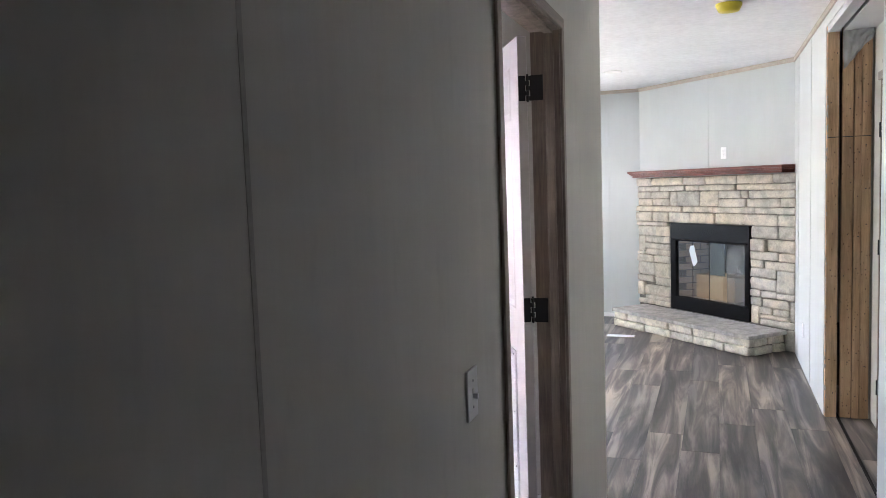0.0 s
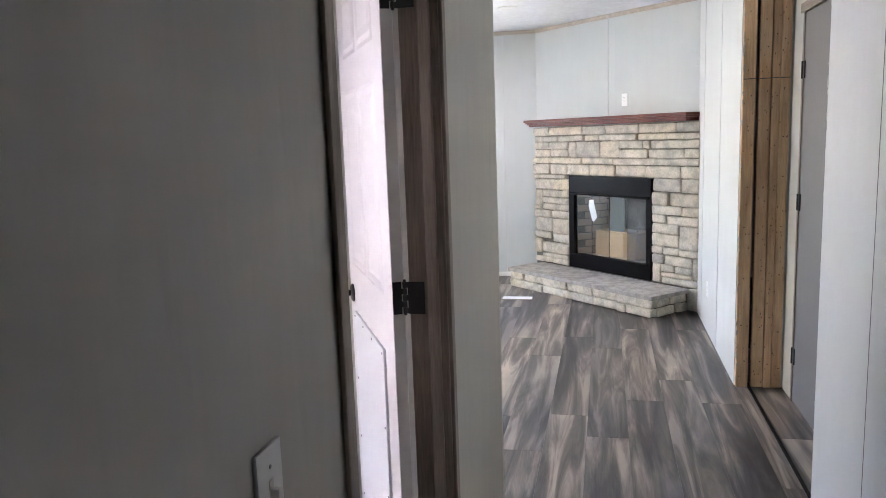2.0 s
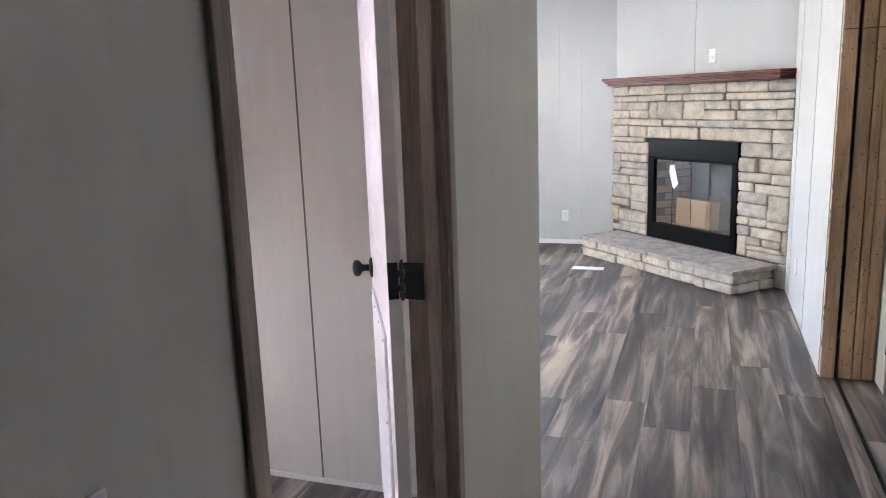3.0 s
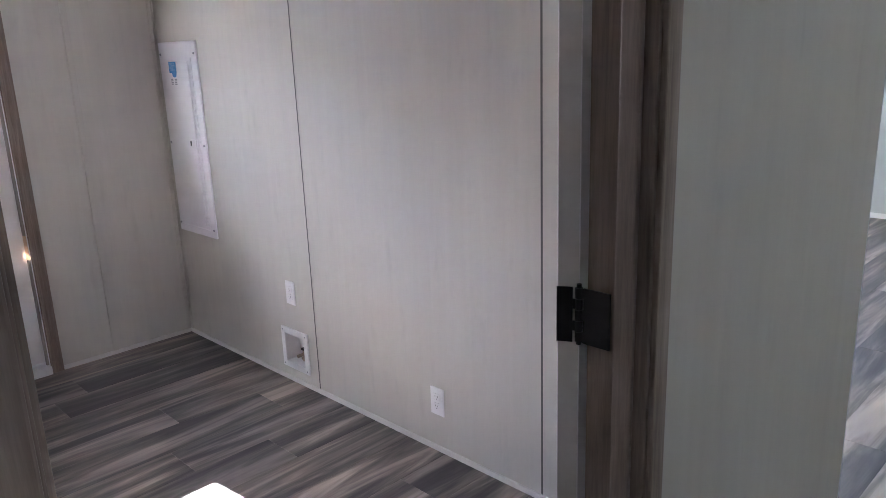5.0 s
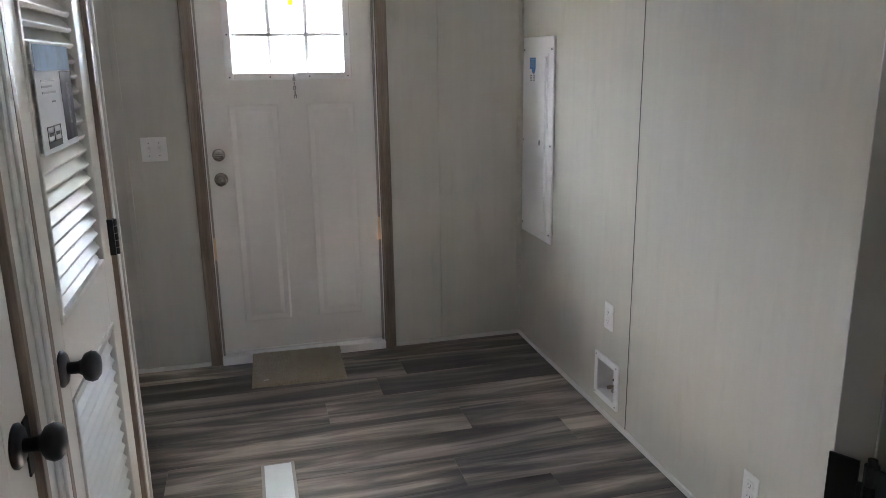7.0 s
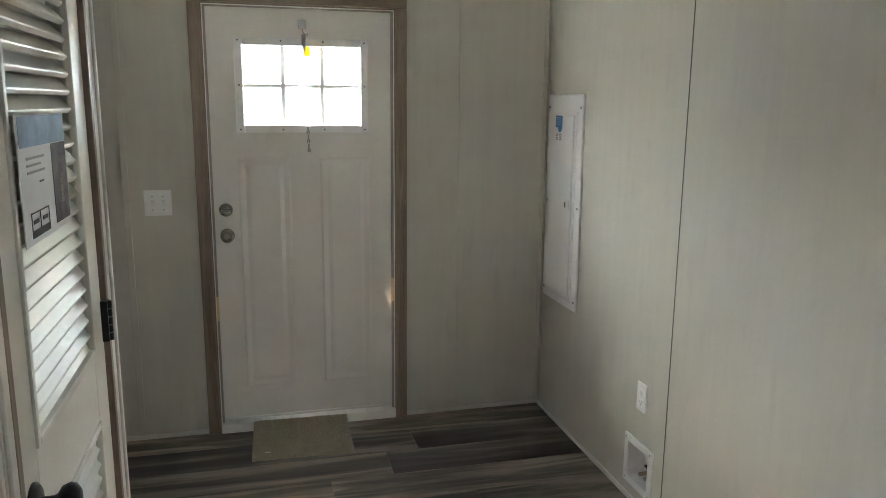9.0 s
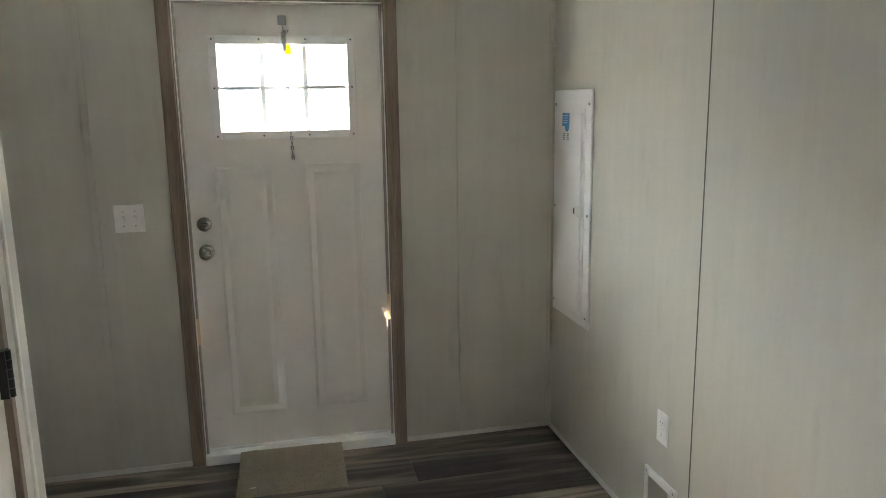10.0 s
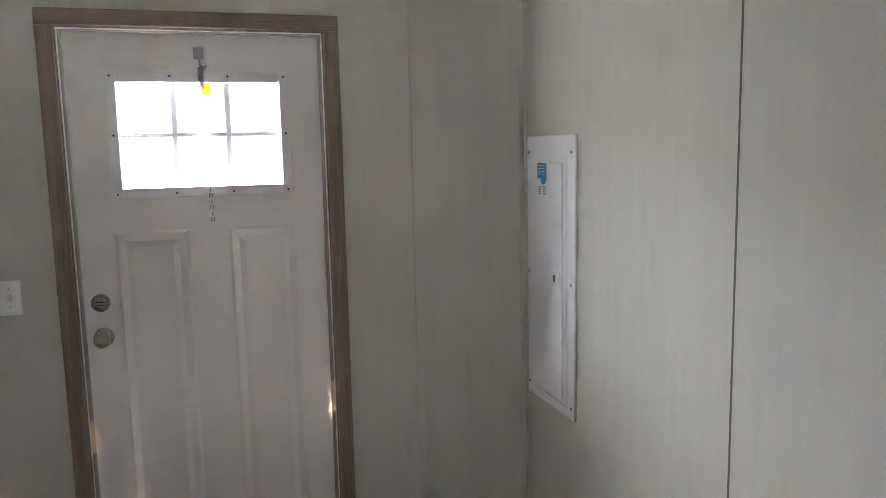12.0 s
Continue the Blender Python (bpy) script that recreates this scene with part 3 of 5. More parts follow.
for y in (GY0 - 0.018, GY1 + 0.018):
    part("screw", tube(bmesh.new(), (DX + 0.011, y, 1.64), (DX + 0.0155, y, 1.64), 0.0045, 0.003, 10), SLOT, light)
Y2 = -0.628
knob(door2, (DX, Y2, 0.955), (1, 0, 0), NICKEL, 1.0)
bolt = part("deadbolt", lathe(bmesh.new(), [(0.031, 0), (0.031, 0.006), (0.025, 0.013), (0.010, 0.014)], 28, Matrix.LocRotScale((DX, Y2 - 0.002, 1.075), Vector((1, 0, 0)).to_track_quat("Z", "Y"), None)), NICKEL, door2, smooth=True)
part("turn_piece", bmb((DX + 0.012, Y2 - 0.022, 1.069), (DX + 0.028, Y2 + 0.018, 1.081), 0.004), NICKEL, bolt)

# door chain and spring on the outer door
chain = thing("door_chain", "zinc spring and safety chain hanging on the outer door", "door chain", (DX, -0.262, 1.93))
part("bracket", bmb((DX + 0.0005, -0.279, 1.893), (DX + 0.008, -0.245, 1.932), 0.002), ZINC, chain)
bm = bmesh.new()
for k in range(11):
    lathe_z = 1.868 - k * 0.0075
    for s in range(14):
        a0, a1 = 2 * math.pi * s / 14, 2 * math.pi * (s + 1) / 14
        p = [Vector((DX + 0.026 + 0.0085 * math.cos(a), -0.258 + 0.0085 * math.sin(a), lathe_z - 0.0075 * a / (2 * math.pi))) for a in (a0, a1)]
        tube(bm, p[0], p[1], 0.0028, n=6)
part("spring", bm, ZINC, chain)
part("hook", tube(tube(bmesh.new(), (DX + 0.010, -0.262, 1.895), (DX + 0.026, -0.258, 1.866), 0.0025, n=8), (DX + 0.026, -0.246, 1.858), (DX + 0.026, -0.238, 1.872), 0.0022, n=8), ZINC, chain)
bm, z = bmesh.new(), 1.786
for k in range(22):
    w = 0.0042
    for s in (-1, 1):
        d = (0, s * w, 0) if k % 2 else (s * w, 0, 0)
        tube(bm, (DX + 0.022 + d[0], -0.258 + 0.0006 * k + d[1], z), (DX + 0.022 + d[0], -0.258 + 0.0006 * k + d[1], z - 0.017), 0.0028, n=6)
    tube(bm, (DX + 0.022 - (0 if k % 2 else w), -0.258 + 0.0006 * k - (w if k % 2 else 0), z - 0.001), (DX + 0.022 + (0 if k % 2 else w), -0.258 + 0.0006 * k + (w if k % 2 else 0), z - 0.001), 0.0028, n=6)
    z -= 0.0205
part("chain", bm, ZINC, chain)
tag = bmb((DX + 0.030, -0.256, 1.772), (DX + 0.032, -0.231, 1.812))
part("tag", tag, ORANGE, chain, "small orange paper tag")

# ---- closet doors ----


def closet_frame(name, x0, x1):
    root = thing(name, "brown closet jamb with pale casing strips", "door frame", ((x0 + x1) / 2, CLOSET_Y, 0), kind="structure")
    y0, y1 = CLOSET_Y - 0.09, CLOSET_Y + 0.008
    part("side_jamb", bmb((x0 - J, y0, 0), (x0, y1, DOOR_H + J), 0.002), JAMB, root)
    part("side_jamb", bmb((x1, y0, 0), (x1 + J, y1, DOOR_H + J), 0.002), JAMB, root)
    part("head_jamb", bmb((x0, y0, DOOR_H), (x1, y1, DOOR_H + J), 0.002), JAMB, root)
    for a, b, c in ((x0 - 0.068, x0 - 0.015, x0 - 0.064), (x1 + 0.015, x1 + 0.068, x1 + 0.052)):
        bm = bmb((a, CLOSET_Y + 0.0005, 0), (b, CLOSET_Y + 0.007, DOOR_H + 0.006), 0.002)
        box(bm, (c, CLOSET_Y + 0.007, 0), (c + 0.012, CLOSET_Y + 0.014, DOOR_H + 0.006), 0.003)
        part("casing", bm, TRIM, root)
    part("head_casing", bmb((x0 - 0.068, CLOSET_Y + 0.0105, DOOR_H + 0.007), (x1 + 0.068, CLOSET_Y + 0.013, DOOR_H + 0.060), 0.003), TRIM, root)
    return root


closet_frame("door_frame_3", *LOUV_OPEN[0])
closet_frame("door_frame_4", *LOUV_OPEN[1])


def louvred_door(name, x0, x1, knob_low_x, label):
    """A closet door with two louvred fields. knob_low_x: whether the knob is at the smaller x."""
    yf, t = CLOSET_Y - 0.004, 0.034
    root = thing(name, label, "louvred door", ((x0 + x1) / 2, yf, 0), kind="structure")
    x0, x1, z0, z1, st = x0 + 0.003, x1 - 0.003, 0.012, DOOR_H - 0.004, 0.105
    body = part("stile", bmb((x0, yf - t, z0), (x0 + st, yf, z1), 0.003), LOUVRE, root)
    part("stile", bmb((x1 - st, yf - t, z0), (x1, yf, z1), 0.003), LOUVRE, root)
    for a, b in ((z0, 0.22), (0.905, 1.055), (1.90, z1)):
        part("rail", bmb((x0 + st, yf - t, a), (x1 - st, yf, b), 0.003), LOUVRE, root)
    for a, b in ((0.22, 0.905), (1.055, 1.90)):
        bm = ring_frame(bmesh.new(), x0 + st - 0.002, a - 0.002, x1 - st + 0.002, b + 0.002, 0.014, yf - 0.010, yf + 0.005, 0.003)
        part("field_moulding", bm, LOUVRE, root)
        n = int((b - a) / 0.0325)
        for k in range(n):
            z = a + (k + 0.5) * (b - a) / n
            bm = bmb((x0 + st, -0.019, -0.0062), (x1 - st, 0.019, 0.0062), 0.002, segs=1)
            bm.transform(Matrix.Translation((0, yf - 0.019, z)) @ Matrix.Rotation(radians(-44), 4, "X"))
            part("slat", bm, LOUVRE, root)
        part("backing", bmb((x0 + st - 0.004, yf - t - 0.003, a - 0.004), (x1 - st + 0.004, yf - t - 0.0005, b + 0.004)), LOUVRE, root)
    kx = x0 + 0.062 if knob_low_x else x1 - 0.062
    knob(root, (kx, yf, 0.985), (0, 1, 0))
    lx, hx = (x0, x1) if knob_low_x else (x1, x0)
    s = 1 if knob_low_x else -1
    part("strike", bmb((lx + s * 0.001, yf - 0.004, 0.915), (lx + s * 0.026, yf + 0.0030, 1.005), 0.001), BLACK, root, "black strike plate")
    for z in (0.28, 1.094, 1.83):
        bm = bmb((hx - 0.012, yf - 0.004, z - 0.045), (hx + 0.012, yf + 0.0142, z + 0.045), 0.001)
        for k in range(5):
            tube(bm, (hx, yf + 0.0155, z - 0.045 + k * 0.018 + 0.001), (hx, yf + 0.0155, z - 0.045 + k * 0.018 + 0.017), 0.0062, n=10)
        part("hinge", bm, BLACK, root, "black butt hinge")
    return root


louvred_door("door_3", *LOUV_OPEN[0], True, "cream louvred closet door, closed, with a black knob")
louvred_door("door_4", *LOUV_OPEN[1], False, "cream louvred closet door with a taped leaflet, closed")
# leaflet in a clear sleeve taped on the louvres
leaf = thing("leaflet", "printed leaflet in a clear sleeve taped over the slats", "leaflet", (-1.235, CLOSET_Y + 0.012, 1.34))
LY = CLOSET_Y + 0.0085


def print_box(name, x0, x1, z0, z1, mat, label=""):
    z0, z1 = (1.355 + (z - 1.345) * 0.745 for z in (z0, z1))
    x0, x1 = (-1.350 + (x + 1.350) * 1.14 for x in (x0, x1))
    return part(name, bmb((x0, LY, z0), (x1, LY + 0.0006, z1)), mat, leaf, label)


part("sheet", bmb((-1.350, CLOSET_Y + 0.006, 1.355), (-1.071, CLOSET_Y + 0.008, 1.545)), PAPER, leaf)
INK = plain("print_black", (0.03, 0.03, 0.035), 0.4)
print_box("picture", -1.345, -1.262, 1.36, 1.535, plain("leaflet_picture", (0.10, 0.09, 0.10), 0.7, grain=0.7, size=26, spec=0.2), "dark printed picture strip")
print_box("picture", -1.318, -1.300, 1.40, 1.505, plain("leaflet_figure", (0.55, 0.42, 0.36), 0.7, grain=0.3, size=40, spec=0.2))
print_box("picture", -1.345, -1.110, 1.537, 1.597, plain("leaflet_sky", (0.25, 0.36, 0.52), 0.7, grain=0.45, size=14, spec=0.2), "blue and white printed sky")
for z, w in ((1.512, 0.10), (1.498, 0.08), (1.484, 0.10)):
    print_box("text_line", -1.122 - w, -1.135, z, z + 0.005, GREYPRINT)
print_box("text_line", -1.212, -1.190, 1.462, 1.466, INK)
for x0, x1, z0, z1 in ((-1.225, -1.135, 1.405, 1.408), (-1.225, -1.135, 1.357, 1.372), (-1.225, -1.222, 1.372, 1.405), (-1.138, -1.135, 1.372, 1.405), (-1.180, -1.177, 1.372, 1.405),
                       (-1.170, -1.145, 1.384, 1.392), (-1.215, -1.190, 1.384, 1.392)):
    print_box("logo_box", x0, x1, z0, z1, INK)

# ---- trims: seams, base strips, crown ----


def trim(name, boxes, material, label, bevel=0.002):
    return structure(name, boxes, material, label, "trim", bevel)


def seam_y(name, x, face, s, z1=CEIL):
    """An upright panel joint on a wall that faces along y."""
    trim(name, [((x + 0.0040, face, 0.02), (x + 0.009, face + s * 0.0015, z1))], GREIGE, "wallboard edge beside a joint", 0.001)
    trim(name, [((x - 0.0045, face, 0.02), (x + 0.0040, face + s * 0.0008, z1))], SEAM, "dark upright joint between wallboards", 0)


seam_y("panel_joint", -2.182, UT_Y, -1)
seam_y("panel_joint", -0.893, UT_Y, -1)
for face, y, s in ((0.0, -1.905, 1), (HALL_R, 0.42, -1)):
    w, mt = (0.002, SEAM) if s < 0 else (0.005, SOFTSEAM)
    trim("panel_joint", [((face, y - w, 0.02), (face + s * 0.0008, y + w, CEIL))], mt, "dark upright joint between wallboards", 0)
for y in (0.485, -1.05):
    trim("panel_batten", [((EXT_X, y - 0.014, 0.02), (EXT_X + 0.008, y + 0.014, CEIL))], GREIGE, "flat batten over a wallboard joint")
trim("panel_batten", [((EXT_X, UT_Y - 0.022, 0.02), (EXT_X + 0.005, UT_Y, CEIL)), ((EXT_X + 0.005, UT_Y - 0.005, 0.02), (EXT_X + 0.024, UT_Y, CEIL))], GREIGE, "corner batten between two walls")
for y in (-0.74, 0.19):
    trim("panel_batten", [((EXT_X, y - 0.004, EXT_H + 0.06), (EXT_X + 0.003, y + 0.004, CEIL))], GREIGE, "narrow batten above the outer door")
BH = 0.022
trim("baseboard", [((EXT_X + 0.009, UT_Y - 0.009, 0), (-0.1, UT_Y, BH))], TRIM, "thin pale base strip")
trim("baseboard", [((EXT_X, EXT1 + 0.06, 0), (EXT_X + 0.009, UT_Y - 0.0005, BH)), ((EXT_X, -2.2, 0), (EXT_X + 0.009, EXT0 - 0.06, BH))], TRIM, "thin pale base strip")
trim("baseboard", [((EXT_X, FAR_Y - 0.012, 0), (-0.30, FAR_Y, 0.045))], PLASTIC, "white base strip")
for y in (3.45, 4.30):
    trim("panel_joint", [((HALL_R - 0.003, y - 0.004, 0.02), (HALL_R, y + 0.004, CEIL))], WHITEBOARD, "white batten over a wallboard joint", 0.001)
for x in (-0.64, -0.86):
    trim("panel_joint", [((x - 0.006, FAR_Y - 0.004, 0.02), (x + 0.006, FAR_Y, CEIL))], WHITEBOARD, "white batten over a wallboard joint", 0.001)
tagged(part("panel_joint", diag(bmb((1.024, 0, 1.6), (1.034, 0.004, CEIL - 0.05), 0.001)), WHITEBOARD), "white batten over a wallboard joint", "trim", kind="structure")
CR = 0.042
trim("crown_trim", [((EXT_X, FAR_Y - 0.012, CEIL - CR), (-0.29, FAR_Y, CEIL - 0.001))], CROWN, "tan wood-look strip under the ceiling")
trim("crown_trim", [((HALL_R - 0.012, OPEN0, CEIL - CR), (HALL_R, 4.66, CEIL - 0.001))], CROWN, "tan wood-look strip under the ceiling")
tagged(part("crown_trim", diag(bmb((0, 0, CEIL - CR), (DIAG_LEN, 0.012, CEIL - 0.001), 0.002)), CROWN), "tan wood-look strip under the ceiling", "trim", kind="structure")

# ---- rough opening between the two halves ----
studs = [((HALL_R + 0.004, OPEN1 - 0.038, 0), (HALL_R + 0.073, OPEN1, 2.50)), ((HALL_R + 0.092, OPEN1 - 0.030, 0), (HALL_R + 0.155, OPEN1 + 0.01, 2.50)),
         ((HALL_R + 0.160, OPEN1 - 0.038, 0), (HALL_R + 0.200, OPEN1 + 0.01, 2.50)), ((HALL_R + 0.202, OPEN1 - 0.034, 0), (HALL_R + 0.255, OPEN1 + 0.01, 2.50))]
for a, b in studs:
    st = tagged(part("stud", bmb(a, b, 0.003), PINE), "bare pine stud with knots and nail holes", "stud", "studs of the rough opening")
    for k in range(9):
        z = 0.12 + 0.27 * k + random.uniform(-0.06, 0.06)
        x = random.uniform(a[0] + 0.012, b[0] - 0.012)
        part("nail", tube(bmesh.new(), (x, a[1] - 0.0005, z), (x, a[1] + 0.002, z), 0.004, n=8), SLOT, st)
    part("splice", bmb((a[0] + 0.001, a[1] - 0.0008, 1.806), (b[0] - 0.001, a[1] + 0.001, 1.811)), SLOT, st, "dark splice line across the stud")
structure("wall_opening_end", [((HALL_R + 0.258, OPEN1 - 0.02, 0), (5.2, OPEN1 + 0.08, CEIL))], GREIGE, "greige wall of the second half", "wall")
structure("header", [((HALL_R + 0.006, OPEN0, 2.46), (HALL_R + 0.072, OPEN1, 2.499)), ((HALL_R + 0.092, OPEN0, 2.46), (HALL_R + 0.28, OPEN1, 2.60))], HALLWHITE, "pale board header over the opening", "header", 0.003)
bm = bmesh.new()
bmesh.ops.create_grid(bm, x_segments=26, y_segments=22, size=0.5)
for v in bm.verts:
    u, w = v.co.x + 0.5, v.co.y + 0.5
    n = noise.noise(Vector((u * 5, w * 4, 3.1)))
    drop = (0.10 + 0.20 * (1 - u)) * w
    v.co = Vector((HALL_R + 0.088 + 0.17 * u, OPEN1 - 0.06 + 0.03 * n - 0.02 * w, 2.52 - drop + 0.02 * n * w))
sheet = part("plastic_sheet", bm, PLASTICFILM)
sheet.modifiers.new("thickness", "SOLIDIFY").thickness = 0.0006
tagged(sheet, "crumpled clear plastic sheet hanging from the header", "plastic sheet")
# torn paper edge of the cut wallboard
bm = bmesh.new()
for k in range(150):
    z = random.uniform(0.02, 2.45)
    x = HALL_R + random.uniform(-0.002, 0.012)
    s = random.uniform(0.002, 0.007)
    box(bm, (x, OPEN0 - 0.002, z), (x + s, OPEN0 + s * 0.8, z + random.uniform(0.004, 0.03)))
    if k % 2:
        x = HALL_R + random.uniform(-0.001, 0.006)
        box(bm, (x, OPEN1 - 0.0395 - s * 0.5, z), (x + s, OPEN1 - 0.036, z + random.uniform(0.004, 0.03)))
tagged(part("torn_paper_edge", bm, plain("torn_paper", (0.42, 0.40, 0.37), 0.9, grain=0.3, size=90)), "ragged torn paper on the cut wallboard edge", "trim", kind="stuff")
# door across the gap
DXO = 1.44
structure("wall_second_half", [((DXO + 0.004, BACK_Y, 0), (DXO + 0.09, 1.60, CEIL)), ((DXO + 0.004, 2.47, 0), (DXO + 0.09, OPEN1 - 0.031, CEIL)), ((DXO + 0.004, 1.60, DOOR_H + 0.02), (DXO + 0.09, 2.47, CEIL))], GREIGE, "greige wall beyond the rough opening", "wall")
frame5 = thing("door_frame_5", "brown wood-grain frame beyond the rough opening", "door frame", (DXO, 2.0, 0), kind="structure")
part("side_jamb", bmb((DXO, 2.440, 0), (DXO + 0.09, 2.468, DOOR_H + 0.02), 0.002), CASING, frame5)
part("head_casing", bmb((DXO - 0.008, 1.56, DOOR_H + 0.006), (DXO + 0.003, 2.50, DOOR_H + 0.055), 0.002), CASING_H, frame5)
door5 = thing("door_5", "grey door beyond the opening, closed, with black hinges", "door", (DXO + 0.02, 2.0, 0), kind="structure")
part("slab", bmb((DXO + 0.004, 1.61, 0.012), (DXO + 0.038, 2.437, DOOR_H), 0.002), plain("grey_door_paint", (0.11, 0.105, 0.10), 0.6), door5)
for z in (0.27, 1.13, 1.83):
    part("hinge", tube(bmb((DXO - 0.003, 2.405, z - 0.045), (DXO + 0.005, 2.455, z + 0.045), 0.001), (DXO - 0.004, 2.438, z - 0.045), (DXO - 0.004, 2.438, z + 0.045), 0.006, n=10), BLACK, door5)

# ---- fireplace, across the corner ----
fire = thing("fireplace", "corner fireplace faced with cream and grey ledge stone", "fireplace", DIAG @ Vector((1.03, 0.05, 0)))
ST = 0.085              # how far the stone face stands out
STONE_L, STONE_TOP, HEARTH_Z = 2.035, 1.595, 0.192
FX0, FX1, FZ0, FZ1 = 0.430, 1.490, 0.196, 1.113     # firebox front
bm = bmesh.new()
for a, b in (((-0.068, 0), (FX0, STONE_TOP)), ((FX1, 0), (STONE_L, STONE_TOP)), ((FX0, FZ1), (FX1, STONE_TOP)), ((FX0, 0), (FX1, FZ0))):
    box(bm, (a[0], 0.001, a[1]), (b[0], ST - 0.034, b[1]))
part("mortar_bed", diag(bm), MORTAR, fire)


def face_steps(length):
    """Places across a stone's face: close together at its rounded rim, wide apart on the flat."""
    rim = [0.0, 0.003, 0.009]
    n = max(1, int((length - 0.018) / 0.03))
    return rim[:2] + [0.009 + (length - 0.018) * k / n for k in range(n + 1)] + [length - d for d in rim[1::-1]]


def stone(parent, x0, x1, z0, z1, y0, y1, material, where, jitter=0.012, gap=0.0022):
    """One rough-edged block, its face a little uneven."""
    out = y1 + random.uniform(-0.013, 0.010)
    w, h, seed = x1 - x0 - 2 * gap, z1 - z0 - 2 * gap, Vector((random.uniform(0, 50), random.uniform(0, 50), 0))
    tilt = random.uniform(-1, 1) * jitter * 0.5
    skew = [random.uniform(-0.0035, 0.0035) for _ in range(4)]
    bm = bmesh.new()
    grid = []
    across, down = face_steps(w), face_steps(h)
    nx = len(across) - 1
    for pz in down:
        row = []
        for px in across:
            u, v = px / w, pz / h
            edge = min(px, w - px, pz, h - pz)
            n = noise.noise(seed + Vector((px * 14, pz * 14, 0)))
            m = noise.noise(seed + Vector((px * 45, pz * 45, 9)))
            roll = 0.012 * math.exp(-edge / 0.003)
            cx, cz = min(px, w - px), min(pz, h - pz)
            pull = 0.005 * math.exp(-(cx + cz) / 0.009)
            row.append(bm.verts.new((x0 + gap + px + (pull if px < w / 2 else -pull) + 0.004 * n + skew[0] * v + skew[1] * (1 - v), out - roll + jitter * (0.55 * n + 0.35 * m) + tilt * (2 * u - 1),
                                     z0 + gap + pz + (pull if pz < h / 2 else -pull) + 0.003 * m + 0.003 * n + skew[2] * u + skew[3] * (1 - u))))
        grid.append(row)
    for p, q in zip(grid, grid[1:]):
        for i in range(nx):
            bm.faces.new((p[i], p[i + 1], q[i + 1], q[i]))
    rim = grid[0] + [r[-1] for r in grid[1:]] + grid[-1][-2::-1] + [r[0] for r in grid[-2:0:-1]]
    back = [bm.verts.new((v.co.x, y0, v.co.z)) for v in rim]
    for k in range(len(rim)):
        bm.faces.new((rim[k], rim[(k + 1) % len(rim)], back[(k + 1) % len(rim)], back[k]))
    bm.faces.new(back)
    bm.transform(where)
    return part("stone", bm, material, parent, smooth=True)


def course(parent, x0, x1, z0, z1, widths, flip=True):
    """A row of stones whose widths are in the given proportions, listed from the far wall to the living room wall."""
    total, x = sum(widths), x1
    for w in widths:
        nx = x - (x1 - x0) * w / total
        stone(parent, nx, x, z0, z1, 0.01, ST, STONE, DIAG)
        x = nx


top = [(0.088, (105, 195, 125, 170, 168, 105)), (0.060, (155, 155, 85, 190, 220, 65))]
z = STONE_TOP
for h, ws in top:
    course(fire, -0.085, STONE_L, z - h, z, ws)
    z -= h
# mixed course with upright blocks
zt, zb = z, z - 0.158
course(fire, 1.50, STONE_L, zt - 0.078, zt, (100, 130))
course(fire, 1.50, STONE_L, zb, zt - 0.078, (108, 117))
for x0, x1 in ((1.39, 1.50), (1.065, 1.39), (0.815, 1.065)):
    stone(fire, x0, x1, zb, zt, 0.01, ST, STONE, DIAG)
course(fire, -0.085, 0.815, zt - 0.075, zt, (110, 32, 205))
course(fire, -0.085, 0.815, zb, zt - 0.075, (135, 155, 65))
z = zb
course(fire, -0.085, STONE_L, z - 0.064, z, (105, 190, 180, 220, 185))
z -= 0.064
course(fire, -0.085, STONE_L, FZ1 + 0.004, z, (105, 108, 125, 135, 150, 155, 85))
# beside the firebox: each stone as start and end across the strip, top and bottom down it
ZS = FZ1 + 0.004
FAR_SIDE = ((0, .92, 0, .05), (0, .6, .05, .17), (.6, 1, .05, .17), (0, .24, .17, .36), (.24, .72, .17, .255), (.72, 1, .17, .255), (.24, 1, .255, .325),
            (.24, 1, .325, .40), (0, .24, .36, .40), (0, .48, .40, .49), (.48, .87, .40, .49), (.87, 1, .40, .49), (0, .52, .49, .65), (.52, 1, .49, .66),
            (0, .5, .65, .73), (.5, 1, .66, .76), (0, .24, .73, .90), (.24, 1, .76, .88), (.24, 1, .88, .94))
NEAR_SIDE = ((0, .62, 0, .127), (.62, 1, 0, .13), (0, .37, .127, .254), (.37, 1, .13, .254), (0, .62, .254, .34), (.62, 1, .254, .345), (0, .33, .34, .421),
             (.33, 1, .345, .43), (0, .6, .421, .523), (0, .6, .523, .645), (.6, 1, .43, .655), (0, .26, .645, .72), (.26, .6, .645, .72), (.6, 1, .655, .72),
             (0, .28, .72, .81), (.28, .88, .72, .815), (.88, 1, .72, .925), (0, .2, .81, 1), (.2, .49, .81, .885), (.49, .88, .815, .885), (.2, .88, .885, .93), (.2, 1, .93, 1))
for x_far, x_near, cells in ((STONE_L, FX1 + 0.006, FAR_SIDE), (FX0 - 0.006, -0.085, NEAR_SIDE)):
    for u0, u1, v0, v1 in cells:
        stone(fire, x_far + (x_near - x_far) * u1, x_far + (x_near - x_far) * u0, ZS + (HEARTH_Z - ZS) * v1, ZS + (HEARTH_Z - ZS) * v0, 0.01, ST, STONE, DIAG)
